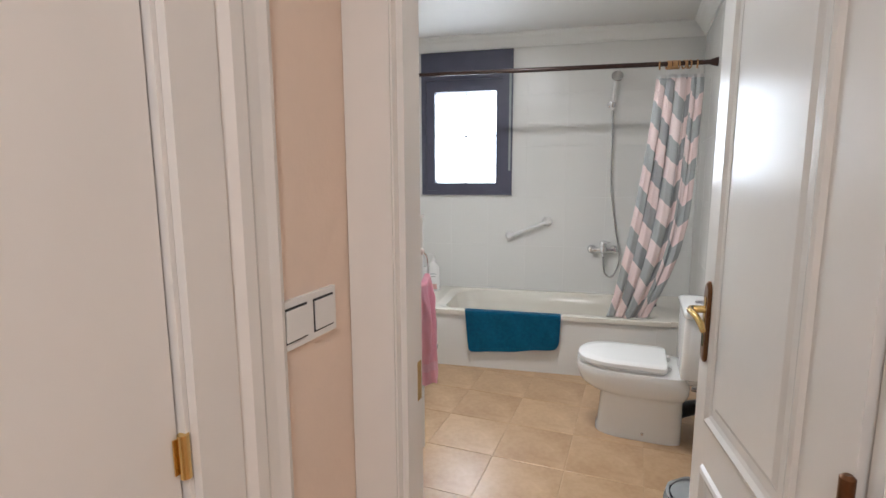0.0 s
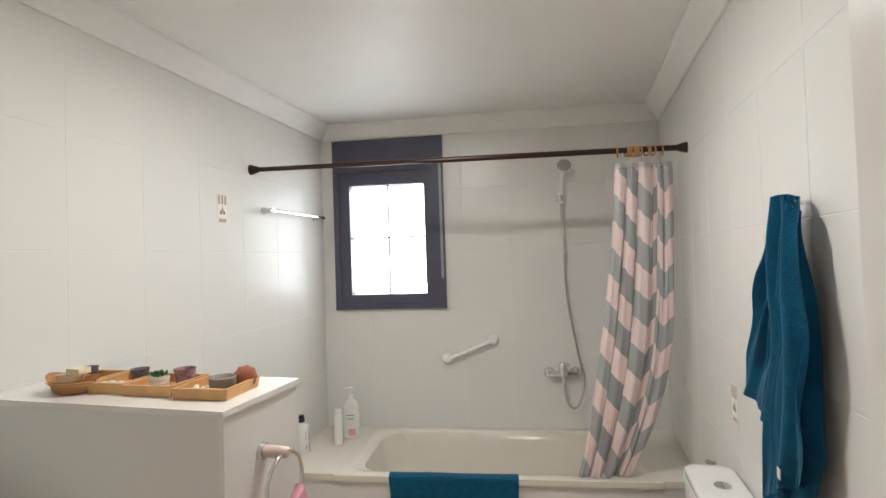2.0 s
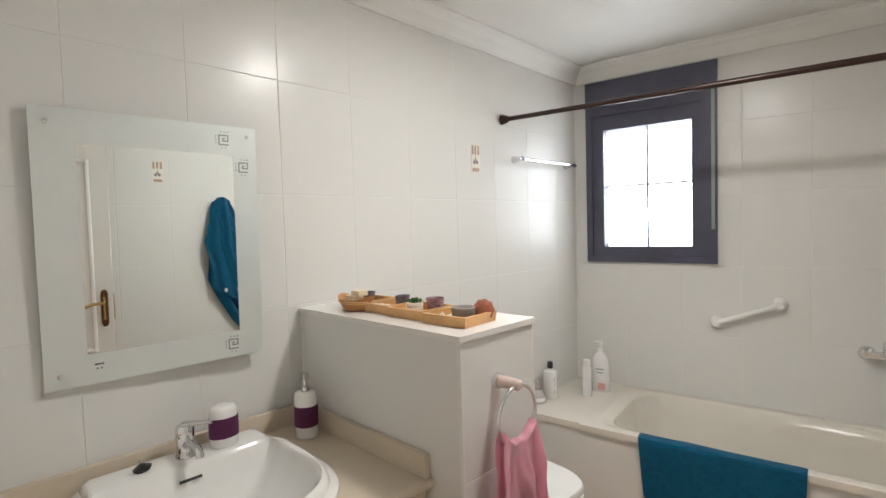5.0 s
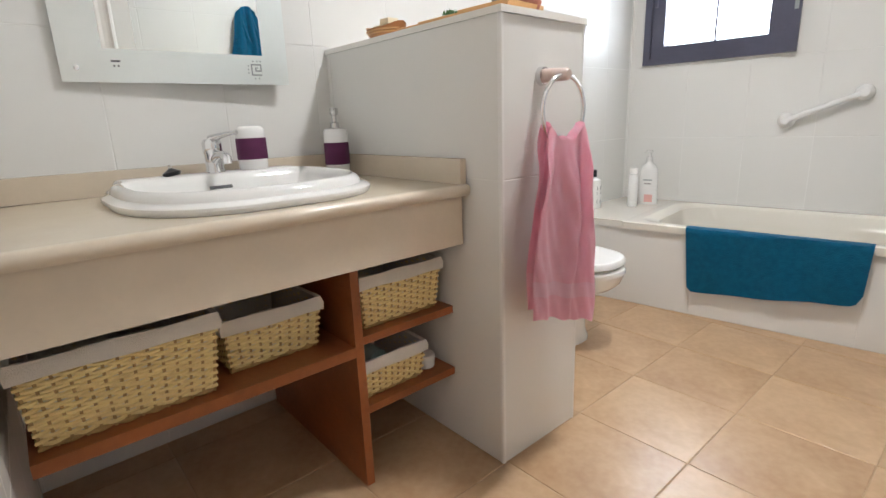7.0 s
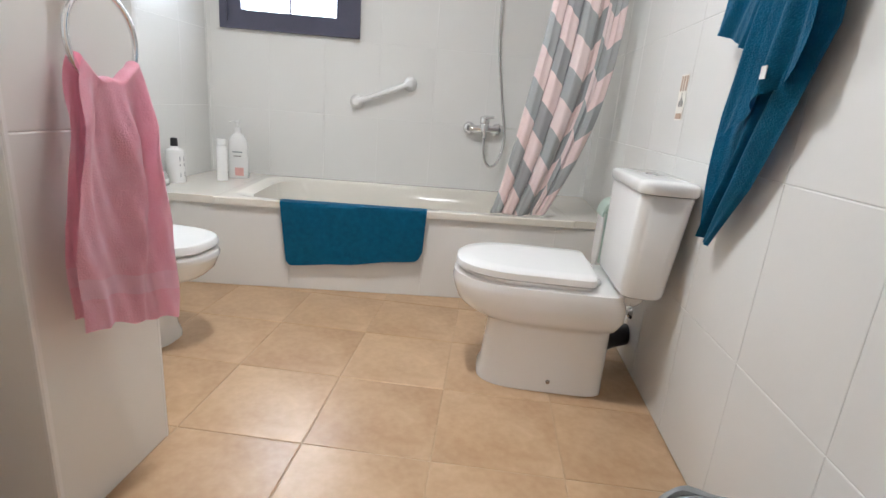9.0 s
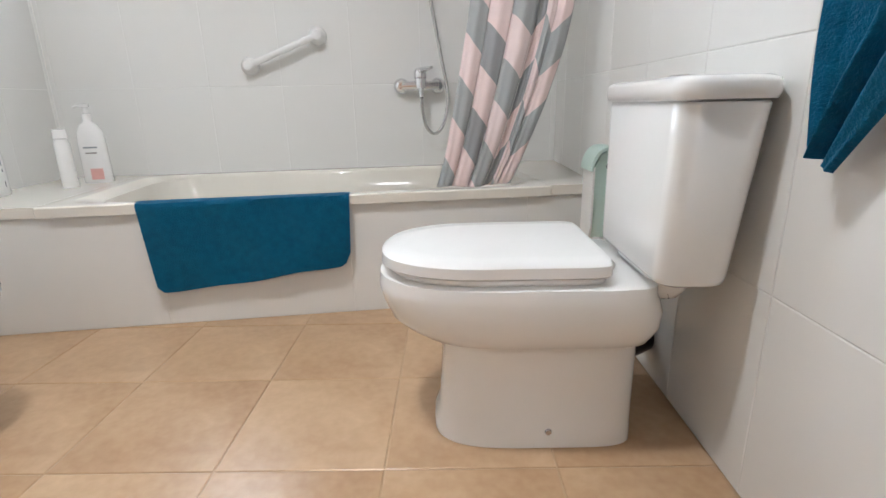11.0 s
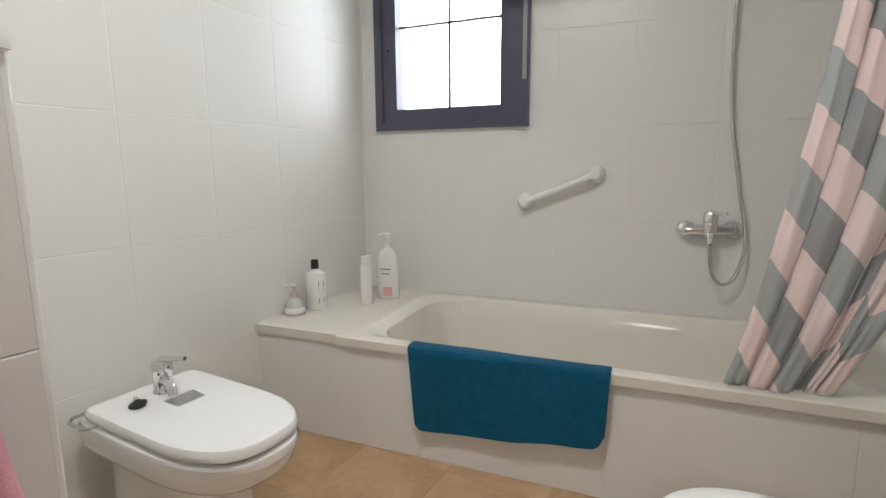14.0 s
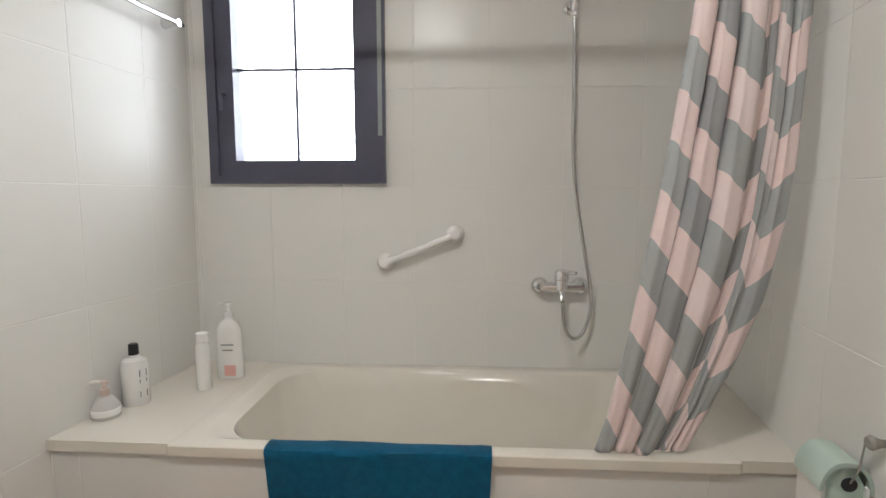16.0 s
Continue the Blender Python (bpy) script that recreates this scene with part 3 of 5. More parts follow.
def vanity():
    v = thing("vanity_unit", "beige stone vanity top on wooden shelves", "vanity")
    oy = (0.452, VY1 - 0.003)
    hole = [(x, y) for x, y, _ in dshape(0.075, 0.60, 0.265, 2.6, 5, 40, 0.975)]
    # worktop as a ring round the basin cut-out
    bm = bmesh.new()
    n = len(hole)
    rect = []
    for x, y in hole:
        dx, dy = x - 0.33, y - 0.975
        sx = (0.66 - 0.33) / dx if dx > 0 else (0.002 - 0.33) / dx
        sy = (oy[1] - 0.975) / dy if dy > 0 else (oy[0] - 0.975) / dy
        s = min(sx, sy)
        rect.append((0.33 + dx * s, 0.975 + dy * s))
    for i in range(n):
        j = (i + 1) % n
        for z in (CT, CT - 0.03):
            f = [bm.verts.new((*hole[i], z)), bm.verts.new((*rect[i], z)), bm.verts.new((*rect[j], z)), bm.verts.new((*hole[j], z))]
            bm.faces.new(f)
        bm.faces.new([bm.verts.new((*hole[i], CT)), bm.verts.new((*hole[j], CT)), bm.verts.new((*hole[j], CT - 0.03)), bm.verts.new((*hole[i], CT - 0.03))])
    bmesh.ops.remove_doubles(bm, verts=bm.verts, dist=1e-5)
    for cx, cy in ((0.66, oy[0]), (0.66, oy[1]), (0.002, oy[0]), (0.002, oy[1])):
        near = sorted(rect, key=lambda q: (q[0] - cx) ** 2 + (q[1] - cy) ** 2)
        cand = [q for q in near if abs(q[0] - cx) < 1e-4][:1] + [q for q in near if abs(q[1] - cy) < 1e-4][:1]
        if len(cand) == 2 and cand[0] != cand[1]:
            for z in (CT, CT - 0.03):
                bm.faces.new([bm.verts.new((cx, cy, z)), bm.verts.new((*cand[0], z)), bm.verts.new((*cand[1], z))])
    top = part("worktop", bm, "counter", v, "beige stone worktop with a rounded edge")
    nose = [(0.66, CT), (0.68, CT), (0.688, CT - 0.004), (0.692, CT - 0.012), (0.690, CT - 0.022), (0.684, CT - 0.029), (0.66, CT - 0.03)]
    part("front_edge", loft([[(x, y, z) for x, z in nose] for y in oy]), "counter", v, smooth=True)
    part("apron", box(0.645, 0.664, oy[0], oy[1] - 0.006, 0.632, CT - 0.0305), "counter", v, "beige stone apron", bevel=0.002)
    part("backsplash", box(-0.002, 0.020, oy[0], oy[1], CT + 0.001, CT + 0.067), "counter", v, bevel=0.004)
    part("backsplash", box(0.021, 0.676, oy[1] - 0.020, oy[1], CT + 0.001, CT + 0.067), "counter", v, bevel=0.004)
    part("backsplash", box(0.021, 0.676, oy[0], oy[0] + 0.024, CT + 0.001, CT + 0.066), "counter", v, bevel=0.004)
    part("divider", box(0.0, 0.605, 1.100, 1.124, 0, 0.63), "wood", v, "red-brown wooden upright", bevel=0.002)
    part("shelf", box(0.0, 0.605, oy[0], 1.0995, 0.385, 0.412), "wood", v, "red-brown wooden shelf", bevel=0.002)
    part("shelf", box(0.0, 0.605, 1.1245, oy[1], 0.412, 0.434), "wood", v, "red-brown wooden shelf", bevel=0.002)
    part("shelf", box(0.0, 0.605, 1.1245, oy[1], 0.214, 0.236), "wood", v, "red-brown wooden shelf", bevel=0.002)
    return v


vanity()


def basin_ring(back_, front_, hw, z, nf, deck, cy, k=72):
    """Half-round front, waisted sides and a straight narrower tap deck at the back."""
    cx = back_ + (front_ - back_) * 0.46
    dense = []
    for i in range(61):
        a = math.pi / 2 * i / 60
        dense.append((cx + (front_ - cx) * math.cos(a) ** (2 / nf), hw * math.sin(a) ** (2 / nf)))
    w = front_ - back_
    for i in range(1, 61):
        x = cx + (back_ - cx) * i / 60
        q = max(0.0, min(1.0, (x - back_ - 0.17 * w) / (0.13 * w)))
        e = max(0.0, 1 - (x - back_) / 0.02)
        dense.append((x, (hw * (deck + (1 - deck) * q * q * (3 - 2 * q))) - 0.012 * e * e))
    dense += [(back_, dense[-1][1] * (1 - i / 30)) for i in range(1, 31)]
    lengths = [0.0]
    for a, b in zip(dense, dense[1:]):
        lengths.append(lengths[-1] + math.dist(a, b))
    half, j = [], 0
    for i in range(k // 2):
        at = lengths[-1] * (i + 0.5) / (k // 2)
        while lengths[j + 1] < at:
            j += 1
        f = (at - lengths[j]) / (lengths[j + 1] - lengths[j])
        half.append((dense[j][0] + (dense[j + 1][0] - dense[j][0]) * f, dense[j][1] + (dense[j + 1][1] - dense[j][1]) * f))
    return [(x, cy + h, z) for x, h in half] + [(x, cy - h, z) for x, h in half[::-1]]


def washbasin():
    b = thing("washbasin", "white ceramic semi-recessed washbasin on the stone top", "washbasin")
    cy = 0.970
    S = []
    for back_, front_, hw, z, nf, deck in ((0.034, 0.636, 0.294, CT + 0.0005, 2.7, 0.89), (0.030, 0.642, 0.298, CT + 0.010, 2.7, 0.89), (0.031, 0.641, 0.297, CT + 0.016, 2.7, 0.89), (0.035, 0.632, 0.289, CT + 0.021, 2.7, 0.89), (0.037, 0.618, 0.278, CT + 0.024, 2.7, 0.90), (0.038, 0.614, 0.275, CT + 0.034, 2.7, 0.90), (0.041, 0.608, 0.270, CT + 0.041, 2.7, 0.90), (0.048, 0.600, 0.264, CT + 0.0445, 2.7, 0.90), (0.056, 0.597, 0.261, CT + 0.0455, 2.7, 0.90),
                                           (0.150, 0.588, 0.254, CT + 0.0445, 2.7, 0.98), (0.157, 0.582, 0.249, CT + 0.040, 2.7, 0.98), (0.165, 0.574, 0.242, CT + 0.026, 2.7, 0.98), (0.185, 0.55, 0.222, CT - 0.02, 2.5, 0.97), (0.21, 0.49, 0.170, CT - 0.09, 2.4, 0.95), (0.26, 0.43, 0.09, CT - 0.125, 2.2, 0.9), (0.30, 0.37, 0.03, CT - 0.13, 2.0, 0.9)):
        S.append(basin_ring(back_, front_, hw, z, nf, deck, cy))
    part("bowl", loft(S, (False, True)), "ceramic", b, smooth=True)
    part("drain", lathe([(0.0, 0), (0.026, 0), (0.026, 0.003), (0.0, 0.004)], 20, at=(0.335, cy, CT - 0.130)), "chrome", b, "chrome drain")
    o = part("overflow_slot", box(-0.004, 0.004, -0.030, 0.030, -0.002, 0.003), "black", b, "dark overflow slot", bevel=0.001)
    o.matrix_local = pose(0.187, cy - 0.01, CT + 0.010, 0, 62, 0)
    return b


washbasin()


def basin_tap(x, y, z, name, label, way, s=1.0):
    """A single-lever mixer whose spout runs along way (degrees)."""
    t = thing(name, label, "tap", m=pose(x, y, z, 0, 0, way))
    part("body", lathe([(0.001, 0), (0.029 * s, 0), (0.029 * s, 0.006), (0.025 * s, 0.012), (0.0245 * s, 0.052 * s), (0.027 * s, 0.056 * s), (0.027 * s, 0.086 * s), (0.021 * s, 0.095 * s), (0.001, 0.097 * s)], 24), "chrome", t, smooth=True)
    part("spout", tube([(0.01 * s, 0, 0.035 * s), (0.05 * s, 0, 0.050 * s), (0.095 * s, 0, 0.052 * s), (0.112 * s, 0, 0.045 * s), (0.115 * s, 0, 0.03 * s)], [0.015 * s, 0.0135 * s, 0.012 * s, 0.012 * s, 0.012 * s], 14), "chrome", t, smooth=True)
    part("lever", tube([(0.0, 0, 0.094 * s), (0.02 * s, 0.010, 0.100 * s), (0.055 * s, 0.03, 0.108 * s), (0.085 * s, 0.045, 0.112 * s)], [0.014 * s, 0.010 * s, 0.007 * s, 0.006 * s], 10), "chrome", t, smooth=True)
    return t


basin_tap(0.098, 0.978, CT + 0.044, "basin_tap", "chrome single-lever tap on the washbasin", 0)


def plug(x, y, z, name, label):
    p = thing(name, label, "plug", m=pose(x, y, z, 6, -8, 20))
    part("stopper", lathe([(0.001, 0), (0.020, 0), (0.024, 0.006), (0.024, 0.010), (0.016, 0.014), (0.006, 0.020), (0.001, 0.021)], 18), "black", p, smooth=True)
    part("chain_ring", tube([(0.006 * math.cos(a), 0, 0.024 + 0.006 * math.sin(a)) for a in (i * 0.63 for i in range(10))], 0.0015, 6, closed=True), "steel", p)


plug(0.105, 0.862, CT + 0.046, "basin_plug", "black rubber plug lying on the basin rim")


def tumbler():
    c = thing("toothbrush_cup", "white oval tumbler with a purple sleeve", "cup", m=pose(0.108, 1.088, CT + 0.045))
    def ov(r, z): return [(0.034 * r * math.cos(a), 0.043 * r * math.sin(a), z) for a in (2 * math.pi * k / 28 for k in range(28))]
    part("cup", loft([ov(0.9, 0), ov(0.98, 0.006), ov(1, 0.03), ov(0.98, 0.10), ov(0.93, 0.118), ov(0.75, 0.126), ov(0.4, 0.128)]), "plastic_white", c, smooth=True)
    part("sleeve", loft([ov(1.03, 0.030), ov(1.04, 0.034), ov(1.03, 0.088), ov(1.01, 0.092)], (False, False)), "purple", c, "dark purple ribbed sleeve", smooth=True)


tumbler()


def dispenser():
    c = thing("soap_dispenser", "white soap dispenser with a purple sleeve and chrome pump", "soap dispenser", m=pose(0.150, 1.350, CT + 0.0005) @ Matrix.Scale(1.13, 4))
    part("bottle", lathe([(0.001, 0), (0.031, 0), (0.034, 0.005), (0.034, 0.125), (0.030, 0.135), (0.012, 0.138), (0.001, 0.139)], 28), "plastic_white", c, smooth=True)
    part("sleeve", lathe([(0.0345, 0.035), (0.0355, 0.037), (0.0355, 0.095), (0.0345, 0.097)], 28), "purple", c, "dark purple ribbed sleeve", smooth=True)
    p = part("pump", lathe([(0.001, 0.138), (0.013, 0.138), (0.013, 0.152), (0.007, 0.155), (0.007, 0.172), (0.012, 0.174), (0.012, 0.192), (0.001, 0.194)], 18), "steel", c, "brushed steel pump", smooth=True)
    part("nozzle", tube([(0.0, 0, 0.186), (0.022, -0.014, 0.188), (0.034, -0.022, 0.182)], 0.0045, 8), "steel", p, smooth=True)


dispenser()


# ---- mirror ----
def mirror():
    y0, y1, z0, z1 = 0.668, 1.262, 1.092, 1.848
    m = thing("wall_mirror", "rectangular wall mirror with a frosted greenish border", "mirror", m=frame_of((lx(y0) + 0.013, y0, z0), (0.025, y1 - y0, 0), (0.016, 0, 1)))
    w, h = y1 - y0, z1 - z0
    part("backing", box(0, w, 0, h, -0.010, 0.0), "steel", m)
    l, r, b, t = 0.098, 0.078, 0.085, 0.092
    part("mirror_glass", box(l, w - r, b, h - t, 0.0005, 0.004), "mirror", m, "clear silvered glass")
    for n, q in (("frosted_border", (0, l, 0, h)), ("frosted_border", (w - r, w, 0, h)), ("frosted_border", (l, w - r, 0, b)), ("frosted_border", (l, w - r, h - t, h))):
        part(n, box(*q, 0.0005, 0.004), "frost", m, "frosted greenish border")
    # square spirals with dots round them
    for mx, my in ((w - 0.100, 0.044), (w - 0.045, h - 0.130), (w - 0.105, h - 0.045)):
        for x0, x1, a, c in ((-0.016, 0.016, -0.018, -0.014), (-0.016, -0.012, -0.014, 0.016), (-0.012, 0.016, 0.012, 0.016), (0.012, 0.016, -0.006, 0.012), (-0.004, 0.012, -0.006, -0.002), (-0.004, 0.0, -0.002, 0.006), (0.0, 0.006, 0.003, 0.006)):
            part("etched_motif", box(mx + x0, mx + x1, my + a, my + c, 0.0042, 0.0046), "grey_mark", m)
        for dx, dy in ((-0.024, 0.0), (-0.024, 0.010), (-0.024, -0.010), (-0.008, 0.024), (0.004, 0.024), (0.014, 0.024), (-0.006, -0.026), (0.006, -0.026)):
            part("etched_dot", box(mx + dx - 0.0018, mx + dx + 0.0018, my + dy - 0.0018, my + dy + 0.0018, 0.0042, 0.0046), "grey_mark", m)
    for x0, x1, a, c in ((-0.012, 0.010, 0.004, 0.008), (-0.008, -0.004, -0.008, -0.004), (0.002, 0.006, -0.008, -0.004)):
        part("etched_motif", box(0.125 + x0, 0.125 + x1, 0.048 + a, 0.048 + c, 0.0042, 0.0046), "dark_print", m)
    for mx, my in ((0.035, 0.035), (w - 0.03, h - 0.03), (0.035, h - 0.04)):
        part("clip", lathe([(0.001, 0.004), (0.007, 0.004), (0.006, 0.007), (0.001, 0.008)], 14, at=(mx, my, 0)), "chrome", m, "small chrome fixing", smooth=True)


mirror()


# ---- toilet and bidet ----
def bowl_of(parent, cy, wall, front, back_, lid_back, top, hw, lidhw, ped, hollow=False):
    """Pedestal and bowl, front along the sign of (front - wall)."""
    s = 1 if front > wall else -1
    def d(b, f, h, z, nf=2.4, nb=6, mid=0.5):
        ring = dshape(min(b, f) if s > 0 else -max(b, f), max(b, f) if s > 0 else -min(b, f), h, nf, nb, 44, 0, z, mid)
        return [(x * s, cy + y, z) for x, y, _ in ring]
    p0, p1, ph = ped
    secs = [d(p0, p1 - s * 0.0, ph, 0, 3.2), d(p0, p1, ph, 0.02, 3.2), d(p0, p1 - s * 0.012, ph - 0.006, 0.05, 3.2), d(p0, p1 - s * 0.022, ph - 0.008, 0.222, 3.2),
            d(p0, p1 - s * 0.014, ph - 0.002, 0.236, 3.0), d(p0 - s * 0.006, p1 + s * 0.030, ph + 0.024, 0.250, 2.8, 8), d(back_ - s * 0.004, front - s * 0.048, hw - 0.018, 0.268, 2.6, 9), d(back_ - s * 0.012, front - s * 0.024, hw - 0.006, 0.290, 2.6, 9), d(back_ - s * 0.014, front - s * 0.008, hw - 0.001, 0.325, 2.5, 9), d(back_ - s * 0.006, front - s * 0.001, hw, 0.350, 2.5, 9), d(back_, front, hw, top - 0.025, 2.4, 9), d(back_ + s * 0.0, front - s * 0.004, hw - 0.003, top - 0.006, 2.4, 9), d(back_ + s * 0.008, front - s * 0.018, hw - 0.016, top, 2.4, 9)]
    if hollow:
        secs += [d(back_ + s * 0.17, front - s * 0.05, hw - 0.045, top - 0.001, 2.4), d(back_ + s * 0.18, front - s * 0.058, hw - 0.052, top - 0.012, 2.4), d(back_ + s * 0.20, front - s * 0.09, hw - 0.07, top - 0.08, 2.4), d(back_ + s * 0.24, front - s * 0.15, hw - 0.11, top - 0.13, 2.4)]
    part("bowl", loft(secs), "ceramic", parent, smooth=True)
    return d


def toilet():
    t = thing("toilet", "white ceramic toilet with a closed lid and tapering cistern", "toilet")
    cy, ty = 2.356, 2.303
    d = bowl_of(t, cy, RIGHT, 1.498, 2.058, 1.955, 0.387, 0.184, 0.178, (2.05, 1.612, 0.132))
    part("seat", loft([d(1.955, 1.524, 0.166, 0.388, 2.4, 12), d(1.955, 1.520, 0.169, 0.393, 2.4, 12), d(1.955, 1.524, 0.166, 0.400, 2.4, 12)]), "plastic_white", t, "white plastic seat ring", smooth=True)
    part("lid", loft([d(1.962, 1.516, 0.172, 0.4005, 2.4, 14), d(1.963, 1.506, 0.179, 0.406, 2.4, 14), d(1.963, 1.508, 0.178, 0.426, 2.4, 14), d(1.960, 1.518, 0.170, 0.433, 2.4, 14), d(1.950, 1.56, 0.13, 0.436, 2.4, 14)]), "plastic_white", t, "closed white plastic lid", smooth=True)
    for yy in (cy - 0.075, cy + 0.075):
        part("hinge", tube([(1.972, yy - 0.022, 0.402), (1.972, yy + 0.022, 0.402)], 0.0135, 14), "plastic_white", t, "white plastic lid hinge", smooth=True)
    part("cistern_shelf", loft([[(x, y, z) for x, y, _ in rrect(2.034 + o, 2.120 - o, ty - 0.10 + o, ty + 0.12 - o, 0.035, z, 8)] for o, z in ((0.028, 0.340), (0.010, 0.348), (0.002, 0.365), (0.0, 0.4035))]), "ceramic", t, smooth=True)
    def ring(x0, x1, y0, y1, z, r): return [(x, y, z) for x, y, _ in rrect(x0, x1, y0, y1, r, z, 8)]
    part("cistern", loft([ring(2.024, 2.128, 2.126, 2.458, 0.404, 0.03), ring(2.015, 2.136, 2.116, 2.468, 0.410, 0.036), ring(2.012, 2.140, 2.113, 2.471, 0.420, 0.038), ring(2.019, 2.174, 2.112, 2.496, 0.712, 0.040), ring(2.022, 2.172, 2.115, 2.493, 0.716, 0.040)]), "ceramic", t, "white ceramic cistern narrowing downwards", smooth=True)
    part("cistern_lid", loft([ring(2.014, 2.179, 2.107, 2.501, 0.7195, 0.040), ring(2.010, 2.182, 2.103, 2.505, 0.726, 0.042), ring(2.010, 2.182, 2.103, 2.505, 0.744, 0.042), ring(2.013, 2.180, 2.106, 2.502, 0.751, 0.042), ring(2.024, 2.172, 2.117, 2.491, 0.756, 0.038), ring(2.055, 2.150, 2.15, 2.46, 0.758, 0.03)]), "ceramic", t, smooth=True)
    b = part("flush_button", lathe([(0.001, 0.756), (0.028, 0.756), (0.028, 0.761), (0.024, 0.764), (0.001, 0.764)], 24, at=(2.100, ty, 0)), "chrome", t, "chrome dual flush button", smooth=True)
    part("button_split", box(2.0992, 2.1008, ty - 0.022, ty + 0.022, 0.7641, 0.7646), "black", b)
    part("fixing_screw", lathe([(0.001, 0), (0.008, 0), (0.006, 0.004), (0.001, 0.005)], 12), "steel", t, "steel fixing screw", smooth=True, m=pose(1.858, cy - 0.1305, 0.040, 90))
    part("waste_pipe", tube([(2.045, cy + 0.085, 0.105), (2.10, cy + 0.14, 0.105), (2.187, cy + 0.20, 0.105)], 0.042, 18), "black", t, "black waste pipe", smooth=True)


toilet()


def angle_valve():
    v = thing("angle_valve", "chrome angle valve with a flexible hose beside the toilet", "valve")
    y, z = 2.665, 0.20
    part("rosette", lathe([(0.001, 0), (0.026, 0), (0.020, 0.010), (0.001, 0.010)], 18), "chrome", v, smooth=True, m=pose(RIGHT - 0.001, y - 0.12, z, 0, -90, 0))
    part("body", tube([(RIGHT, y - 0.12, z), (RIGHT - 0.05, y - 0.12, z)], 0.011, 12), "chrome", v, smooth=True)
    part("knob", tube([(RIGHT - 0.05, y - 0.12, z), (RIGHT - 0.078, y - 0.12, z)], [0.016, 0.014], 10), "chrome", v, smooth=True)
    part("hose", tube([(RIGHT - 0.035, y - 0.12, z), (RIGHT - 0.035, y - 0.11, z + 0.05), (RIGHT - 0.05, y - 0.07, z + 0.12), (RIGHT - 0.06, y - 0.05, 0.36)], 0.006, 8), "steel", v, smooth=True)


angle_valve()


def bidet():
    t = thing("bidet", "white ceramic bidet with a closed lid against the tiled wall", "bidet")
    cy = 2.27
    d = bowl_of(t, cy, 0, 0.665, 0.02, 0.1, 0.362, 0.175, 0.16, (0.02, 0.50, 0.112), True)
    # lid with a slot at the back for the tap
    o = d(0.070, 0.655, 0.168, 0, 2.7, 18)
    bm = bmesh.new()
    n = len(o)
    ix = []
    for x, y, _ in o:
        px, py = 0.265, cy + 0.02
        dx, dy = x - px, y - py
        s = min(abs(0.035 / dx) if dx else 9, abs(0.048 / dy) if dy else 9)
        ix.append((px + dx * s, py + dy * s))
    def ring(scale_in, z): return [bm.verts.new((0.37 + (x - 0.37) * scale_in, cy + (y - cy) * scale_in, z)) for x, y, _ in o]
    R = [[bm.verts.new((x, y, 0.366)) for x, y in ix], ring(0.97, 0.366), ring(1.0, 0.373), ring(1.0, 0.388), ring(0.975, 0.3975), ring(0.945, 0.3990), ring(0.915, 0.3992), [bm.verts.new((x, y, 0.3992)) for x, y in ix]]
    R.append(R[0])
    for a, b in zip(R, R[1:]):
        for i in range(n):
            bm.faces.new((a[i], a[(i + 1) % n], b[(i + 1) % n], b[i]))
    part("lid", bm, "plastic_white", t, "closed white lid with a tap cut-out", smooth=True)
    part("hinge_wire", tube([(0.16, cy - 0.145, 0.372), (0.16, cy - 0.185, 0.372), (0.145, cy - 0.198, 0.372), (0.075, cy - 0.198, 0.372), (0.06, cy - 0.185, 0.375), (0.06, cy - 0.12, 0.375)], 0.005, 8), "steel", t, "bent steel hinge wire", smooth=True)


bidet()
basin_tap(0.165, 2.285, 0.397, "bidet_tap", "chrome single-lever tap on the bidet", -20, 1.05)
plug(0.20, 2.19, 0.399, "bidet_plug", "black rubber plug lying on the bidet lid")


# ---- shower fittings ----
def mixer():
    m = thing("shower_mixer", "chrome wall-mounted bath mixer with a hand shower hose", "mixer tap", m=TUB)
    z, u0, u1 = 0.80, 1.515, 1.685
    um = (u0 + u1) / 2
    for u in (u0, u1):
        part("rosette", lathe([(0.001, 0), (0.037, 0), (0.038, 0.008), (0.034, 0.022), (0.024, 0.032), (0.017, 0.036), (0.017, 0.048), (0.001, 0.048)], 28), "chrome", m, smooth=True).matrix_local = pose(u, 0, z, -90, 0, 0)
    part("body", tube([(u0, 0.048, z), (um - 0.03, 0.05, z), (um, 0.05, z), (um + 0.03, 0.05, z), (u1, 0.048, z)], [0.020, 0.021, 0.027, 0.021, 0.020], 20), "chrome", m, smooth=True)
    part("cartridge", lathe([(0.001, -0.02), (0.027, -0.02), (0.028, 0.02), (0.026, 0.024), (0.030, 0.028), (0.029, 0.056), (0.022, 0.066), (0.001, 0.068)], 24), "chrome", m, smooth=True).matrix_local = pose(um, 0.055, z + 0.008, 0, 0, 0)
    part("lever", tube([(um, 0.055, z + 0.064), (um + 0.012, 0.085, z + 0.070), (um + 0.045, 0.135, z + 0.074)], [0.018, 0.012, 0.007], 10), "chrome", m, smooth=True)
    part("spout", tube([(um, 0.06, z - 0.01), (um, 0.085, z - 0.03), (um, 0.095, z - 0.055)], [0.016, 0.014, 0.012], 14), "chrome", m, smooth=True)


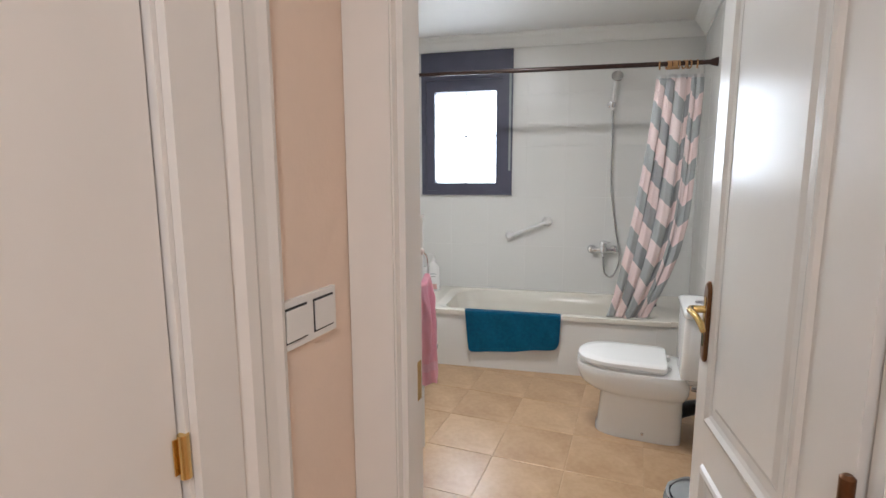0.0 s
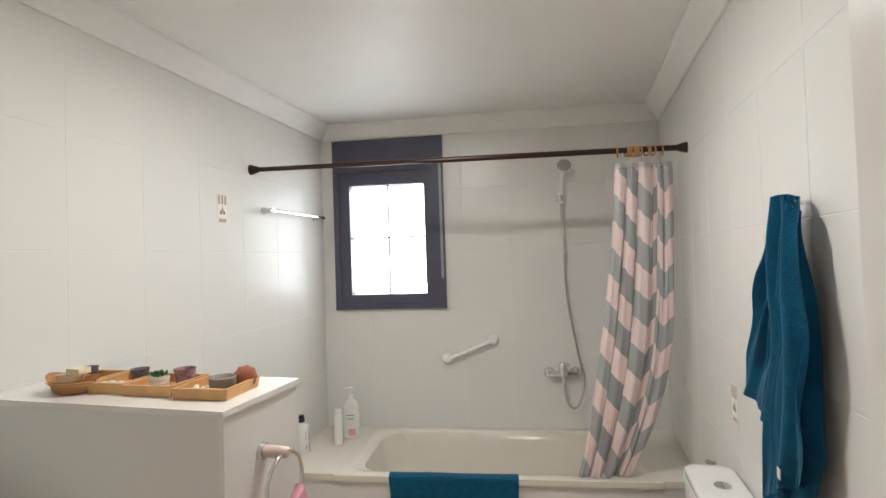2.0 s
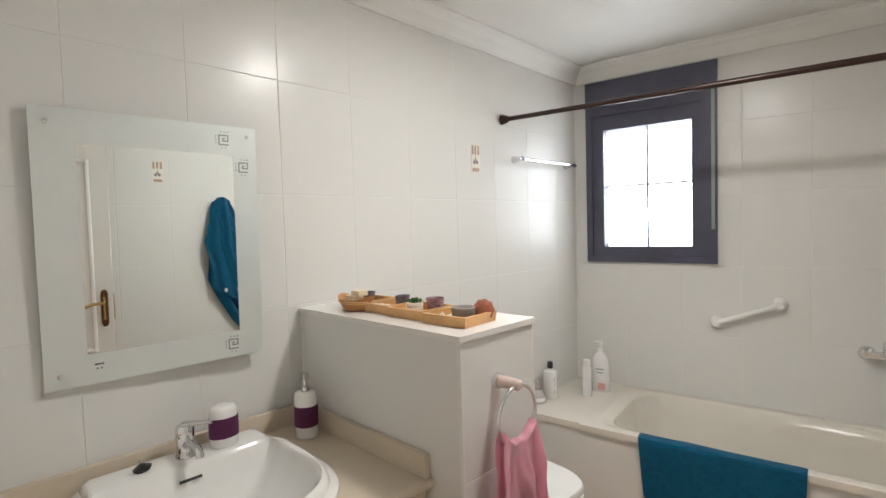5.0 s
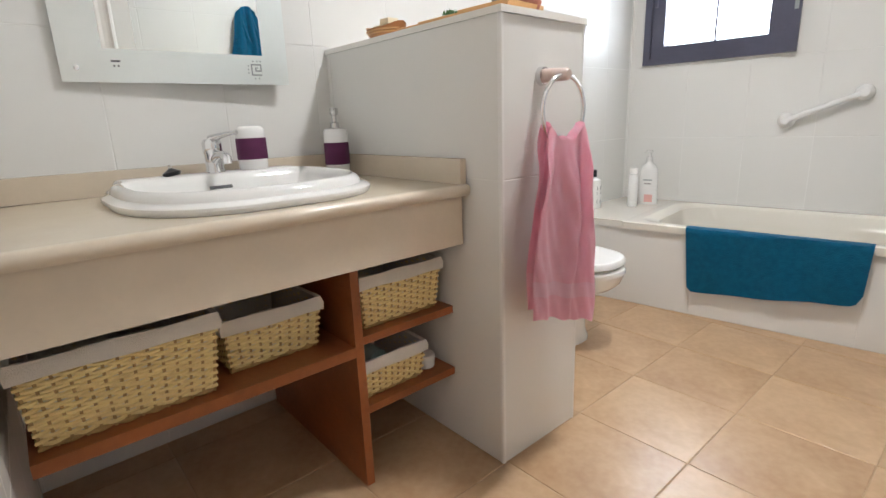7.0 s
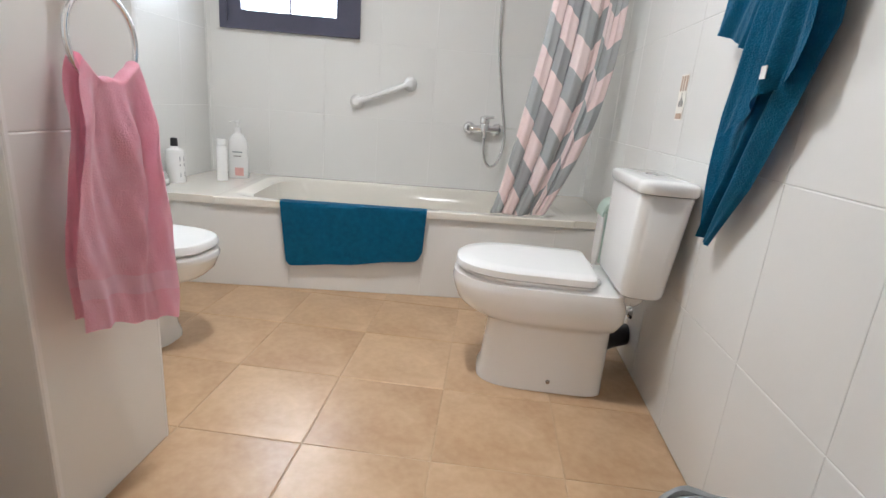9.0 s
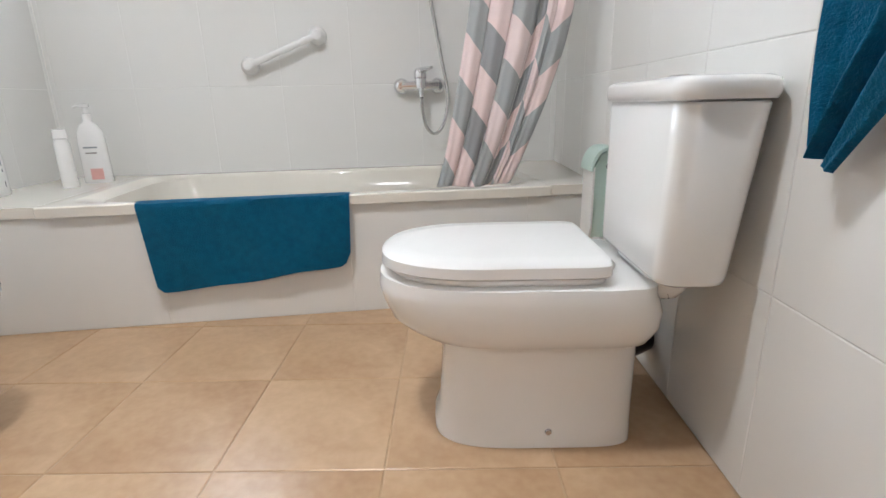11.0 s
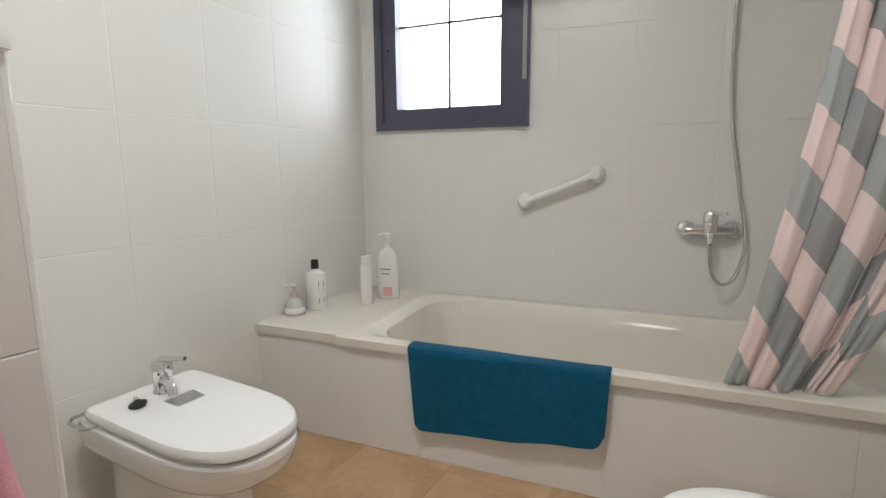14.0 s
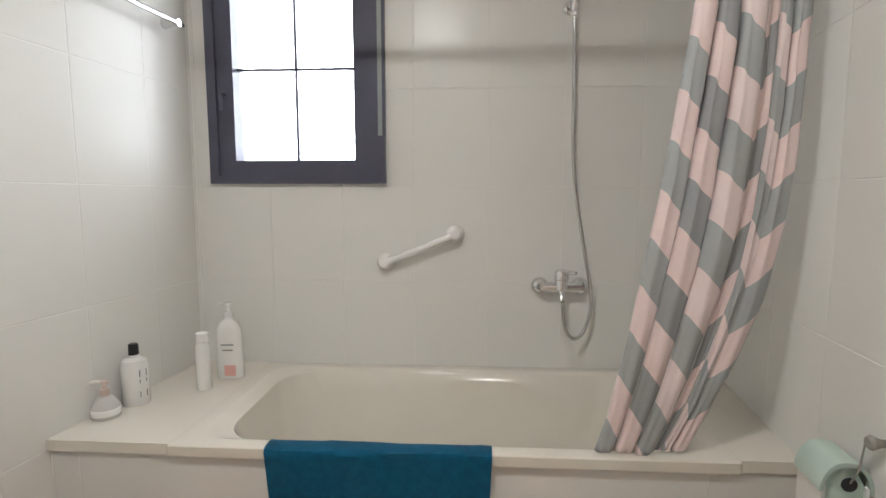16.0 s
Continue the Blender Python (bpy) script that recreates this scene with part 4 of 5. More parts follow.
def hand_shower():
    m = thing("hand_shower", "white hand shower on a chrome holder with steel hose", "shower head", m=TUB)
    um, z = 1.60, 0.80
    hold = part("wall_holder", lathe([(0.001, 0), (0.026, 0), (0.024, 0.012), (0.013, 0.02), (0.013, 0.05), (0.001, 0.05)], 20), "chrome", m, smooth=True)
    hold.matrix_local = pose(1.612, 0, 1.945, -90, 0, 0)
    part("clamp", lathe([(0.001, -0.02), (0.017, -0.02), (0.019, 0.0), (0.018, 0.02), (0.001, 0.02)], 16), "chrome", m, smooth=True).matrix_local = pose(1.625, 0.055, 1.94, -12, 0, 0)
    part("handle", tube([(1.627, 0.052, 1.90), (1.628, 0.062, 1.98), (1.63, 0.078, 2.06), (1.635, 0.092, 2.11)], [0.011, 0.013, 0.013, 0.012], 14), "plastic_white", m, "white plastic grip", smooth=True)
    head = part("shower_head", lathe([(0.001, 0), (0.040, 0), (0.044, 0.006), (0.042, 0.014), (0.028, 0.028), (0.001, 0.034)], 28), "steel", m, "round grey spray face", smooth=True)
    head.matrix_local = pose(1.645, 0.125, 2.145, 112, 0, 0)
    pts, N = [], 40
    ctrl = [(1.627, 0.05, 1.90), (1.632, 0.045, 1.7), (1.642, 0.04, 1.3), (1.690, 0.04, 0.98), (1.722, 0.05, 0.80), (1.722, 0.06, 0.70), (1.695, 0.07, 0.615), (1.655, 0.08, 0.585), (1.618, 0.09, 0.62), (1.603, 0.095, 0.69), (1.60, 0.095, 0.745)]
    c = [Vector(q) for q in ctrl]
    for i in range(len(c) - 1):
        p0, p1, p2, p3 = c[max(i - 1, 0)], c[i], c[i + 1], c[min(i + 2, len(c) - 1)]
        for k in range(8):
            t = k / 8
            pts.append(0.5 * ((2 * p1) + (p2 - p0) * t + (2 * p0 - 5 * p1 + 4 * p2 - p3) * t * t + (3 * p1 - p0 - 3 * p2 + p3) * t ** 3))
    pts.append(c[-1])
    part("hose", tube(pts, 0.0075, 10), "steel", m, "flexible steel hose", smooth=True)


mixer()
hand_shower()


def grab_bar():
    g = thing("grab_bar", "slanted white plastic grab bar on the tiled wall", "grab bar", m=TUB)
    a, b = (0.845, 0.898), (1.150, 1.020)
    for u, z in (a, b):
        part("end_flange", lathe([(0.001, 0), (0.040, 0), (0.040, 0.012), (0.035, 0.026), (0.026, 0.046), (0.020, 0.060), (0.001, 0.064)], 24), "plastic_white", g, smooth=True).matrix_local = pose(u, 0, z, -90, 0, 0)
    part("bar", tube([(a[0], 0.046, a[1]), ((a[0] + b[0]) / 2, 0.05, (a[1] + b[1]) / 2), (b[0], 0.046, b[1])], 0.0145, 16), "plastic_white", g, smooth=True)


grab_bar()


def corner_rail():
    g = thing("towel_rail", "thin chrome rail with a glossy bar on the tiled wall", "towel rail")
    y0, y1, z = 2.84, 3.42, 1.872
    for y in (y0, y1):
        part("bracket", tube([(lx(y), y, z), (lx(y) + 0.04, y, z), (lx(y) + 0.07, y, z)], [0.022, 0.013, 0.015], 16), "chrome", g, smooth=True)
    part("bar", tube([(lx(y0) + 0.06, y0 - 0.03, z), (lx(y1) + 0.06, y1 + 0.03, z)], 0.010, 14), "chrome", g, smooth=True)


corner_rail()

# ---- curtain and rod ----
RODA, RODB = Vector((lx(2.735), 2.735, 2.085)), Vector((RIGHT, 3.075, 2.078))


def curtain_rod():
    r = thing("curtain_rod", "dark brown shower curtain rod between two walls", "curtain rod")
    d = (RODB - RODA).normalized()
    part("tube", tube([RODA, RODA.lerp(RODB, 0.45)], 0.0125, 14), "rod", r, smooth=True)
    part("tube", tube([RODA.lerp(RODB, 0.44), RODB], 0.0145, 14), "rod", r, smooth=True)
    for p, s in ((RODA, 1), (RODB, -1)):
        part("end_cap", tube([p, p + d * s * 0.012, p + d * s * 0.04, p + d * s * 0.045], [0.028, 0.026, 0.018, 0.0145], 20), "rod", r, smooth=True)


curtain_rod()
rodd = (RODB - RODA).normalized()


def rod_at(x):
    return RODA + (RODB - RODA) * ((x - RODA.x) / (RODB.x - RODA.x))


def ring_set():
    proto = None
    for k, x in enumerate((1.862, 1.905, 1.915, 1.926, 1.937, 1.948, 1.959, 1.970, 2.000, 2.018, 2.032, 2.075)):
        tilt = (-14, 8, 3, -2, 4, 2, -3, 5, 18, -12, 14, -10)[k]
        m = frame_of(rod_at(x) - Vector((0, 0, 0.008)), rodd, (-rodd.y, rodd.x, 0)) @ pose(0, 0, 0, 0, 0, tilt)
        if proto is None:
            proto = thing("curtain_ring", "light wooden curtain ring on the dark rod", "curtain ring", "rings on the curtain rod")
            part("ring", tube([(0, 0.023 * math.cos(a), 0.023 * math.sin(a)) for a in (2 * math.pi * i / 24 for i in range(24))], 0.0045, 8, closed=True), "wood_ring", proto, smooth=True)
            part("hook", tube([(0, 0, -0.023), (0, 0.003, -0.050), (0, 0, -0.068)], 0.0016, 6), "plastic_white", proto, "thin pale hook")
            proto.matrix_world = m
        else:
            copy_thing(proto, m)


ring_set()


# columns of the pattern from free edge to wall: share of width, fall of the blocks' ends, first grey block
STRIPS = [(0.20, 0.52, 1.0), (0.21, 0.52, 1.76), (0.22, 0.52, 2.6), (0.10, -0.45, 3.1), (0.10, 0.45, 1.6), (0.17, -0.45, 2.05)]


def curtain():
    c = thing("shower_curtain", "pink and grey block-patterned shower curtain pushed to one side", "shower curtain")
    top, bot, hrow = 1.996, 0.440, 0.132
    depth = (0.022, 0.026, 0.030, -0.016, 0.014, 0.022)
    ends = [0.0]
    for w, _, _ in STRIPS:
        ends.append(ends[-1] + w)

    def at(k, a, z):
        s = ends[k] + STRIPS[k][0] * a
        q = max(0.0, min(1.0, (top - z) / 1.62))
        left = 1.845 - 0.06 * q - 0.165 * q ** 1.6
        right = 2.122 - 0.036 * q - 0.024 * q ** 2 - 0.212 * max(0, (q - 0.45) / 0.55) ** 2
        x = left + (right - left) * (s + 0.008 * math.sin(9 * s + 4 * q))
        p = rod_at(x)
        round_ = max(0.0, math.sin(math.pi * min(1.0, a) ** 0.85)) ** 0.8
        crease = 0.0022 * math.sin(14 * z + 5 * s) + 0.0016 * math.sin(31 * z - 17 * s) + 0.003 * math.sin(6 * z + 11 * a)
        off = -depth[k] * round_ * (1 - 0.3 * q) * (0.85 + 0.15 * math.sin(5 * z + k)) + crease + 0.035 * max(0, s - 0.55) * (1 - 0.5 * q)
        lean = 0.055 * q
        w = p + Vector((-rodd.y, rodd.x, 0)) * (off + lean - 0.03 * math.sin(math.pi * min(1, q * 1.1)) * s)
        w += rodd * (0.006 * math.sin(3 * math.pi * a) * (1 - q))
        flick = max(0.0, (q - 0.86) / 0.14) ** 2
        return Vector((w.x - 0.02 * flick * (1 - s), w.y - 0.012 * flick * math.sin(5 * s), z))

    bm = bmesh.new()
    SUB, RS = 10, 5
    for k, (_, fall, first) in enumerate(STRIPS):
        rows = [b / RS for b in range(-3 * RS, 14 * RS + 1)]
        grid = []
        for b in rows:
            grid.append([(i / SUB, max(bot + 0.004 * math.sin(9 * (ends[k] + i / SUB * STRIPS[k][0])), min(top, top - (b + first % 2 + fall * i / SUB) * hrow))) for i in range(SUB + 1)])
        vs = [[bm.verts.new(at(k, a, z)) for a, z in line] for line in grid]
        for j in range(len(rows) - 1):
            grey = (j // RS - 3) % 2 == 0
            for i in range(SUB):
                if max(grid[j][i][1] - grid[j + 1][i][1], grid[j][i + 1][1] - grid[j + 1][i + 1][1]) < 1e-5:
                    continue
                f = bm.faces.new((vs[j][i], vs[j][i + 1], vs[j + 1][i + 1], vs[j + 1][i]))
                f.material_index = ((1, 2)[k in (1, 3)] if grey else (0, 3)[k in (2, 4)])
    bmesh.ops.delete(bm, geom=[v for v in bm.verts if not v.link_faces], context="VERTS")
    bmesh.ops.remove_doubles(bm, verts=bm.verts, dist=1e-5)
    bmesh.ops.dissolve_degenerate(bm, edges=bm.edges[:], dist=1e-6)
    part("curtain_cloth", bm, ["c_pink", "c_grey", "c_dark", "c_pale"], c, smooth=True).modifiers.new("thickness", "SOLIDIFY").thickness = 0.0012
    for k in range(len(STRIPS)):
        cloth(lambda a, b: at(k, a, top - 0.001) + Vector((0, 0, 0.016 - b * 0.020)) - Vector((0, 0.001, 0)), SUB, 1, 0.0016, "c_white", "hem", c)
    cloth(lambda a, b: at(5, 0.98 + 0.03 * a, 1.10 - b * 0.655) - Vector((0, 0.002, 0)), 2, 40, 0.0014, "c_dark", "side_hem", c, "dark stitched side hem")


curtain()


# ---- towels ----
def bath_mat():
    t = thing("bath_mat", "teal terry bath mat hung over the tub edge", "bath mat", m=TUB)
    u0, u1 = 0.604, 1.286

    def fn(s, t_):
        drop = 0.315 - 0.055 * s + 0.006 * math.sin(5 * s) + 0.003 * math.sin(16 * s) - 0.03 * max(0, (s - 0.95) / 0.05) ** 3 - 0.02 * max(0, (0.04 - s) / 0.04) ** 3
        corner = 0.02 * max(0, (s - 0.94) / 0.06) ** 2
        L = [0.09, 0.035, 0.012, drop]
        z0, v1 = TH - 0.040, 0.784
        q = t_ * sum(L)
        u = u0 + (u1 - u0) * s + 0.03 * (1 - s) * max(0, (q - 0.13)) / 0.3 - 0.012 * s * max(0, q - 0.13) / 0.3
        if q < L[0]:
            return Vector((u, 0.715 - 0.004, z0 - (L[0] - q)))
        q -= L[0]
        if q < L[1] + 0.03:
            return Vector((u, 0.715 + q * 1.06, z0 + 0.004 * math.sin(math.pi * q / 0.065)))
        q -= L[1] + 0.03
        f = q / (drop - 0.018)
        return Vector((u, v1 + 0.005 * math.sin(7 * s + 3 * f) + 0.003 * math.sin(19 * s - 4 * f) + 0.006 * f, z0 - 0.006 - q * (1 - corner * 3)))

    cloth(fn, 40, 44, 0.011, "teal", "terry_cloth", t)


bath_mat()


def pink_towel():
    t = thing("pink_hand_towel", "pink terry hand towel with woven border in a wall ring", "towel")
    ring_x, ring_y, ring_z, ring_r = 0.868, 1.590, 0.975, 0.084

    def crest(s):
        """Place on y and z where the cloth lies on the ring."""
        dy = (s - 0.5) * 2 * 0.071
        return ring_y + dy, ring_z - math.sqrt(ring_r ** 2 - dy ** 2) + 0.010 + 0.003 * math.sin(17 * s)

    def fn(s, q):
        y0, z0 = crest(s)
        low = 0.468 - 0.080 * s
        z = z0 + (low - z0) * q
        grow = min(1, q * 1.7) ** 0.75
        spread = 0.071 + (0.078 if s < 0.5 else 0.044) * grow
        y = ring_y + (s - 0.5) * 2 * spread + 0.006 * math.sin(6 * q + 9 * s) * min(1, 4 * q)
        wave = math.sin(2 * math.pi * (2.3 * s + 0.10 * math.sin(3 * q + 6 * s)) + 0.7 * q)
        loose = min(1.0, q * 5)
        x = ring_x + 0.015 + 0.008 * min(1, q * 2) + loose * (math.copysign(abs(wave) ** 0.8, wave) * (0.015 - 0.006 * q) + 0.006 * math.sin(3 * q) + 0.003 * math.sin(21 * s + 6 * q) + 0.002 * math.sin(37 * s - 19 * q))
        return Vector((x, y, z + 0.003 * math.sin(25 * s) * q))

    def band(i, j):
        return 1 if 0.775 <= j / 60 < 0.855 else 0

    cloth(fn, 60, 60, 0.009, ["pink", "pink_band"], "front_fold", t, index=band)
    cloth(lambda s, q: fn(s, q * 0.95) - Vector((0.031 - 0.010 * q, -0.004 * q, 0.0)), 44, 60, 0.008, ["pink", "pink_band"], "back_fold", t, index=band)

    def over(s, q):
        y, z = crest(s)
        return Vector((ring_x - 0.0155 * math.cos(math.pi * q), y, z + 0.010 * math.sin(math.pi * q)))

    cloth(over, 44, 10, 0.008, "pink", "top_fold", t)


def towel_ring():
    t = thing("towel_ring", "chrome towel ring with a pale wooden mount", "towel ring")
    y, z, x = 1.59, 0.975, 0.868
    part("ring", tube([(x, y + 0.084 * math.sin(a), z + 0.084 * math.cos(a)) for a in (2 * math.pi * i / 40 for i in range(40))], 0.0058, 10, closed=True), "chrome", t, "chrome ring", smooth=True)
    part("rosette", tube([(HX, y - 0.004, z + 0.086), (HX + 0.013, y - 0.004, z + 0.086)], [0.024, 0.022], 22), "chrome", t, smooth=True)
    part("mount", tube([(HX + 0.013, y - 0.004, z + 0.086), (HX + 0.04, y - 0.002, z + 0.086), (x + 0.008, y, z + 0.085), (x + 0.014, y, z + 0.085)], [0.017, 0.0165, 0.015, 0.010], 18), "cream_mount", t, "pale pinkish mount", smooth=True)


towel_ring()
pink_towel()


def blue_towel():
    t = thing("bath_towel", "teal terry bath towel hanging in folds from a wall hook", "towel")
    zt = 1.695

    def sheet(l, r, out, ph, folds, amp):
        """l and r give (share, y, z) of the side edges from hook to hem."""
        def edge(e, q):
            for (q0, y0, z0), (q1, y1, z1) in zip(e, e[1:]):
                if q <= q1 + 1e-9:
                    k = (q - q0) / (q1 - q0)
                    return y0 + (y1 - y0) * k, z0 + (z1 - z0) * k
            return e[-1][1:]

        def fn(s, q):
            (ya, za), (yb, zb) = edge(l, q), edge(r, q)
            s2 = s + 0.035 * math.sin(9 * s + 5 * q + ph)
            y, z = ya + (yb - ya) * s2, za + (zb - za) * s2
            f = 0.9 + 0.1 * min(1, q * 2.2)
            wave = math.sin(2 * math.pi * folds * s + ph + 1.5 * q + 0.5 * math.sin(4 * q + ph))
            fold = 0.5 + 0.5 * math.copysign(abs(wave) ** 0.7, wave)
            fine = 0.005 * math.sin(23 * s + 7 * q + ph) + 0.004 * math.sin(13 * q + 9 * s)
            x = RIGHT - 0.016 - out * f - amp * fold * f * (1 - 0.25 * q) + fine
            crown = max(0, 1 - q * 9)
            z -= 0.035 * crown * (2 * abs(s - 0.5)) ** 2.2
            return Vector((min(x + 0.006 * crown, RIGHT - 0.013), y + 0.004 * math.sin(15 * q + ph), z))
        return fn

    cloth(sheet([(0, 1.815, zt), (0.3, 1.865, 1.48), (0.7, 1.99, 0.95), (1, 2.00, 0.655)], [(0, 1.722, zt - 0.01), (0.3, 1.682, 1.45), (0.6, 1.668, 1.10), (0.85, 1.83, 0.79), (1, 1.96, 0.625)], 0.016, 0.6, 2.4, 0.030), 60, 60, 0.008, "teal", "long_fold", t)
    cloth(sheet([(0, 1.83, zt), (0.25, 1.885, 1.54), (1, 2.15, 1.155)], [(0, 1.715, zt), (0.3, 1.75, 1.46), (1, 1.95, 1.085)], 0.034, 2.2, 2.0, 0.026), 44, 44, 0.008, "teal", "side_fold", t)
    cloth(sheet([(0, 1.835, zt + 0.004), (0.4, 1.86, 1.36), (1, 1.965, 0.88)], [(0, 1.715, zt - 0.006), (0.4, 1.655, 1.38), (1, 1.685, 1.04)], 0.046, 4.0, 2.3, 0.024), 60, 50, 0.008, "teal", "front_fold", t)
    part("hook", tube([(RIGHT, 1.765, zt - 0.022), (RIGHT - 0.03, 1.765, zt - 0.024), (RIGHT - 0.045, 1.765, zt - 0.012)], 0.006, 8), "chrome", t, smooth=True)
    part("care_tag", box(RIGHT - 0.092, RIGHT - 0.090, 1.765, 1.785, 1.01, 1.035), "plastic_white", t, "small white care tag")


blue_towel()


# ---- baskets under the vanity ----
def wicker_basket(x0, x1, y0, y1, z0, z1, label, lean=0.9):
    b = thing("wicker_basket", label, "basket", "wicker baskets on the vanity shelves")
    cx, cy = (x0 + x1) / 2, (y0 + y1) / 2
    hx, hy = (x1 - x0) / 2, (y1 - y0) / 2

    def rim(f, n):
        pts = []
        per = [(-hx, -hy), (hx, -hy), (hx, hy), (-hx, hy)]
        for i in range(4):
            a, c = per[i], per[(i + 1) % 4]
            for k in range(n[i % 2]):
                t = k / n[i % 2]
                pts.append(((a[0] + (c[0] - a[0]) * t) * f, (a[1] + (c[1] - a[1]) * t) * f))
        return pts

    n = (max(6, int(2 * hx / 0.024)) // 2 * 2, max(6, int(2 * hy / 0.024)) // 2 * 2 + 1)
    rows = max(8, int((z1 - z0) / 0.0080))
    bm, bm2 = bmesh.new(), bmesh.new()
    for r in range(rows):
        t = (r + 0.5) / rows
        f = lean + (1 - lean) * t
        pts = rim(f, (4 * n[0], 4 * n[1]))
        loop = []
        for i, (x, y) in enumerate(pts):
            o = 0.0034 * math.cos(math.pi * (i / 4 + r)) + random.uniform(-0.0007, 0.0007)
            nx, ny = (x / abs(x) if abs(abs(x) - hx * f) < 1e-4 else 0), (y / abs(y) if abs(abs(y) - hy * f) < 1e-4 else 0)
            sag = 0.0010 * math.sin(0.7 * i + 2.3 * r)
            loop.append((cx + x + nx * o, cy + y + ny * o, z0 + (z1 - z0) * t + sag))
        loop.append(loop[0])
        dark = r < 1
        tube(loop, random.uniform(0.0040, 0.0047), 5, bm2 if dark else bm, closed=False)
    part("weave", bm, "wicker", b, smooth=True)
    # brown uprights; their dark tone also stands for shade in the weave's gaps
    for x, y in rim(1.0, n):
        part("upright", tube([(cx + x * lean, cy + y * lean, z0), (cx + x, cy + y, z1)], 0.0034, 5), "wicker_dark", b, smooth=True)
    part("base_band", bm2, "wicker_dark", b, "brown wicker band at the base", smooth=True)
    part("base", box(cx - hx * lean + 0.004, cx + hx * lean - 0.004, cy - hy * lean + 0.004, cy + hy * lean - 0.004, z0 + 0.001, z0 + 0.007), "wicker_dark", b)

    def sec(o, f, z, k=0):
        return [(cx + x * f * (1 + o / hx) , cy + y * f * (1 + o / hy), z + 0.0014 * math.sin(0.9 * i + k)) for i, (x, y) in enumerate(rim(1.0, n))]
    part("liner", loft([sec(-0.007, lean, z0 + 0.012), sec(-0.007, 1.0, z1 - 0.01), sec(-0.004, 1.0, z1 + 0.010), sec(0.006, 1.0, z1 + 0.012, 1), sec(0.011, 1.0, z1 - 0.005, 2), sec(0.010, 0.996, z1 - 0.022, 3)], (True, False)), "linen", b, "pale linen liner folded over the rim", smooth=True)
    return b


wicker_basket(0.20, 0.585, 0.456, 0.786, 0.413, 0.582, "large pale wicker basket with a linen liner")
wicker_basket(0.24, 0.530, 0.815, 1.046, 0.413, 0.535, "medium pale wicker basket with a linen liner")
wicker_basket(0.30, 0.580, 1.142, 1.404, 0.435, 0.572, "small pale wicker basket with a linen liner")
wicker_basket(0.32, 0.580, 1.136, 1.335, 0.237, 0.340, "low pale wicker basket holding folded cloths")


def folded_cloth():
    t = thing("folded_cloth", "pale mint folded cloth in a wicker basket", "cloth")
    part("roll", tube([(0.36, 1.19, 0.305), (0.46, 1.20, 0.312), (0.53, 1.21, 0.308)], [0.034, 0.038, 0.034], 16), "towel_mint", t, smooth=True)
    w = thing("round_box", "small white round box on the wooden shelf", "box")
    part("body", lathe([(0.001, 0), (0.026, 0), (0.028, 0.004), (0.028, 0.034), (0.001, 0.036)], 22, at=(0.535, 1.375, 0.2365)), "plastic_white", w, smooth=True)
    part("cap", lathe([(0.029, 0.020), (0.030, 0.022), (0.030, 0.038), (0.027, 0.041), (0.001, 0.042)], 22, at=(0.535, 1.375, 0.2365)), "plastic_white", w, smooth=True)


folded_cloth()

# ---- things on the half wall ----
SZ = HZ + 0.0165


def tray(x, y, w, d, turn, label):
    t = thing("bamboo_tray", label, "tray", "trays on the low wall", m=pose(x, y, SZ, 0, 0, turn))
    part("base", box(-w / 2, w / 2, -d / 2, d / 2, 0, 0.005), "bamboo", t)
    for a, b, c, e in ((-w / 2, w / 2, -d / 2, -d / 2 + 0.007), (-w / 2, w / 2, d / 2 - 0.007, d / 2), (-w / 2, -w / 2 + 0.007, -d / 2 + 0.007, d / 2 - 0.007), (w / 2 - 0.007, w / 2, -d / 2 + 0.007, d / 2 - 0.007)):
        part("rim", loft([[(a, c, 0.005), (b, c, 0.005), (b, e, 0.005), (a, e, 0.005)], [(a + (a < 0) * -0.004, c - 0.002, 0.030), (b + (b > 0) * 0.004, c - 0.002, 0.030), (b + (b > 0) * 0.004, e + 0.002, 0.030), (a - (a < 0) * 0.004, e + 0.002, 0.030)]]), "bamboo", t)


TY = 1.585
tray(0.664, TY, 0.160, 0.150, 4, "square bamboo tray with small pots")
tray(0.482, TY + 0.008, 0.158, 0.150, 3, "square bamboo tray with a small plant")
tray(0.328, TY + 0.016, 0.116, 0.150, 4, "square bamboo tray with small ornaments")
tray(0.185, TY + 0.024, 0.126, 0.150, 3, "square bamboo tray behind a woven boat basket")


def pot(name, label, cat, x, y, prof, material, extra=None):
    p = thing(name, label, cat, m=pose(x, y, SZ + 0.0055))
    part("body", lathe(prof, 22), material, p, smooth=True)
    if extra:
        extra(p)
    return p


pot("stoneware_pot", "small grey stoneware pot in a bamboo tray", "pot", 0.690, TY - 0.010, [(0.001, 0), (0.026, 0), (0.034, 0.012), (0.036, 0.042), (0.033, 0.044), (0.030, 0.040), (0.026, 0.020), (0.001, 0.018)], "greyware")


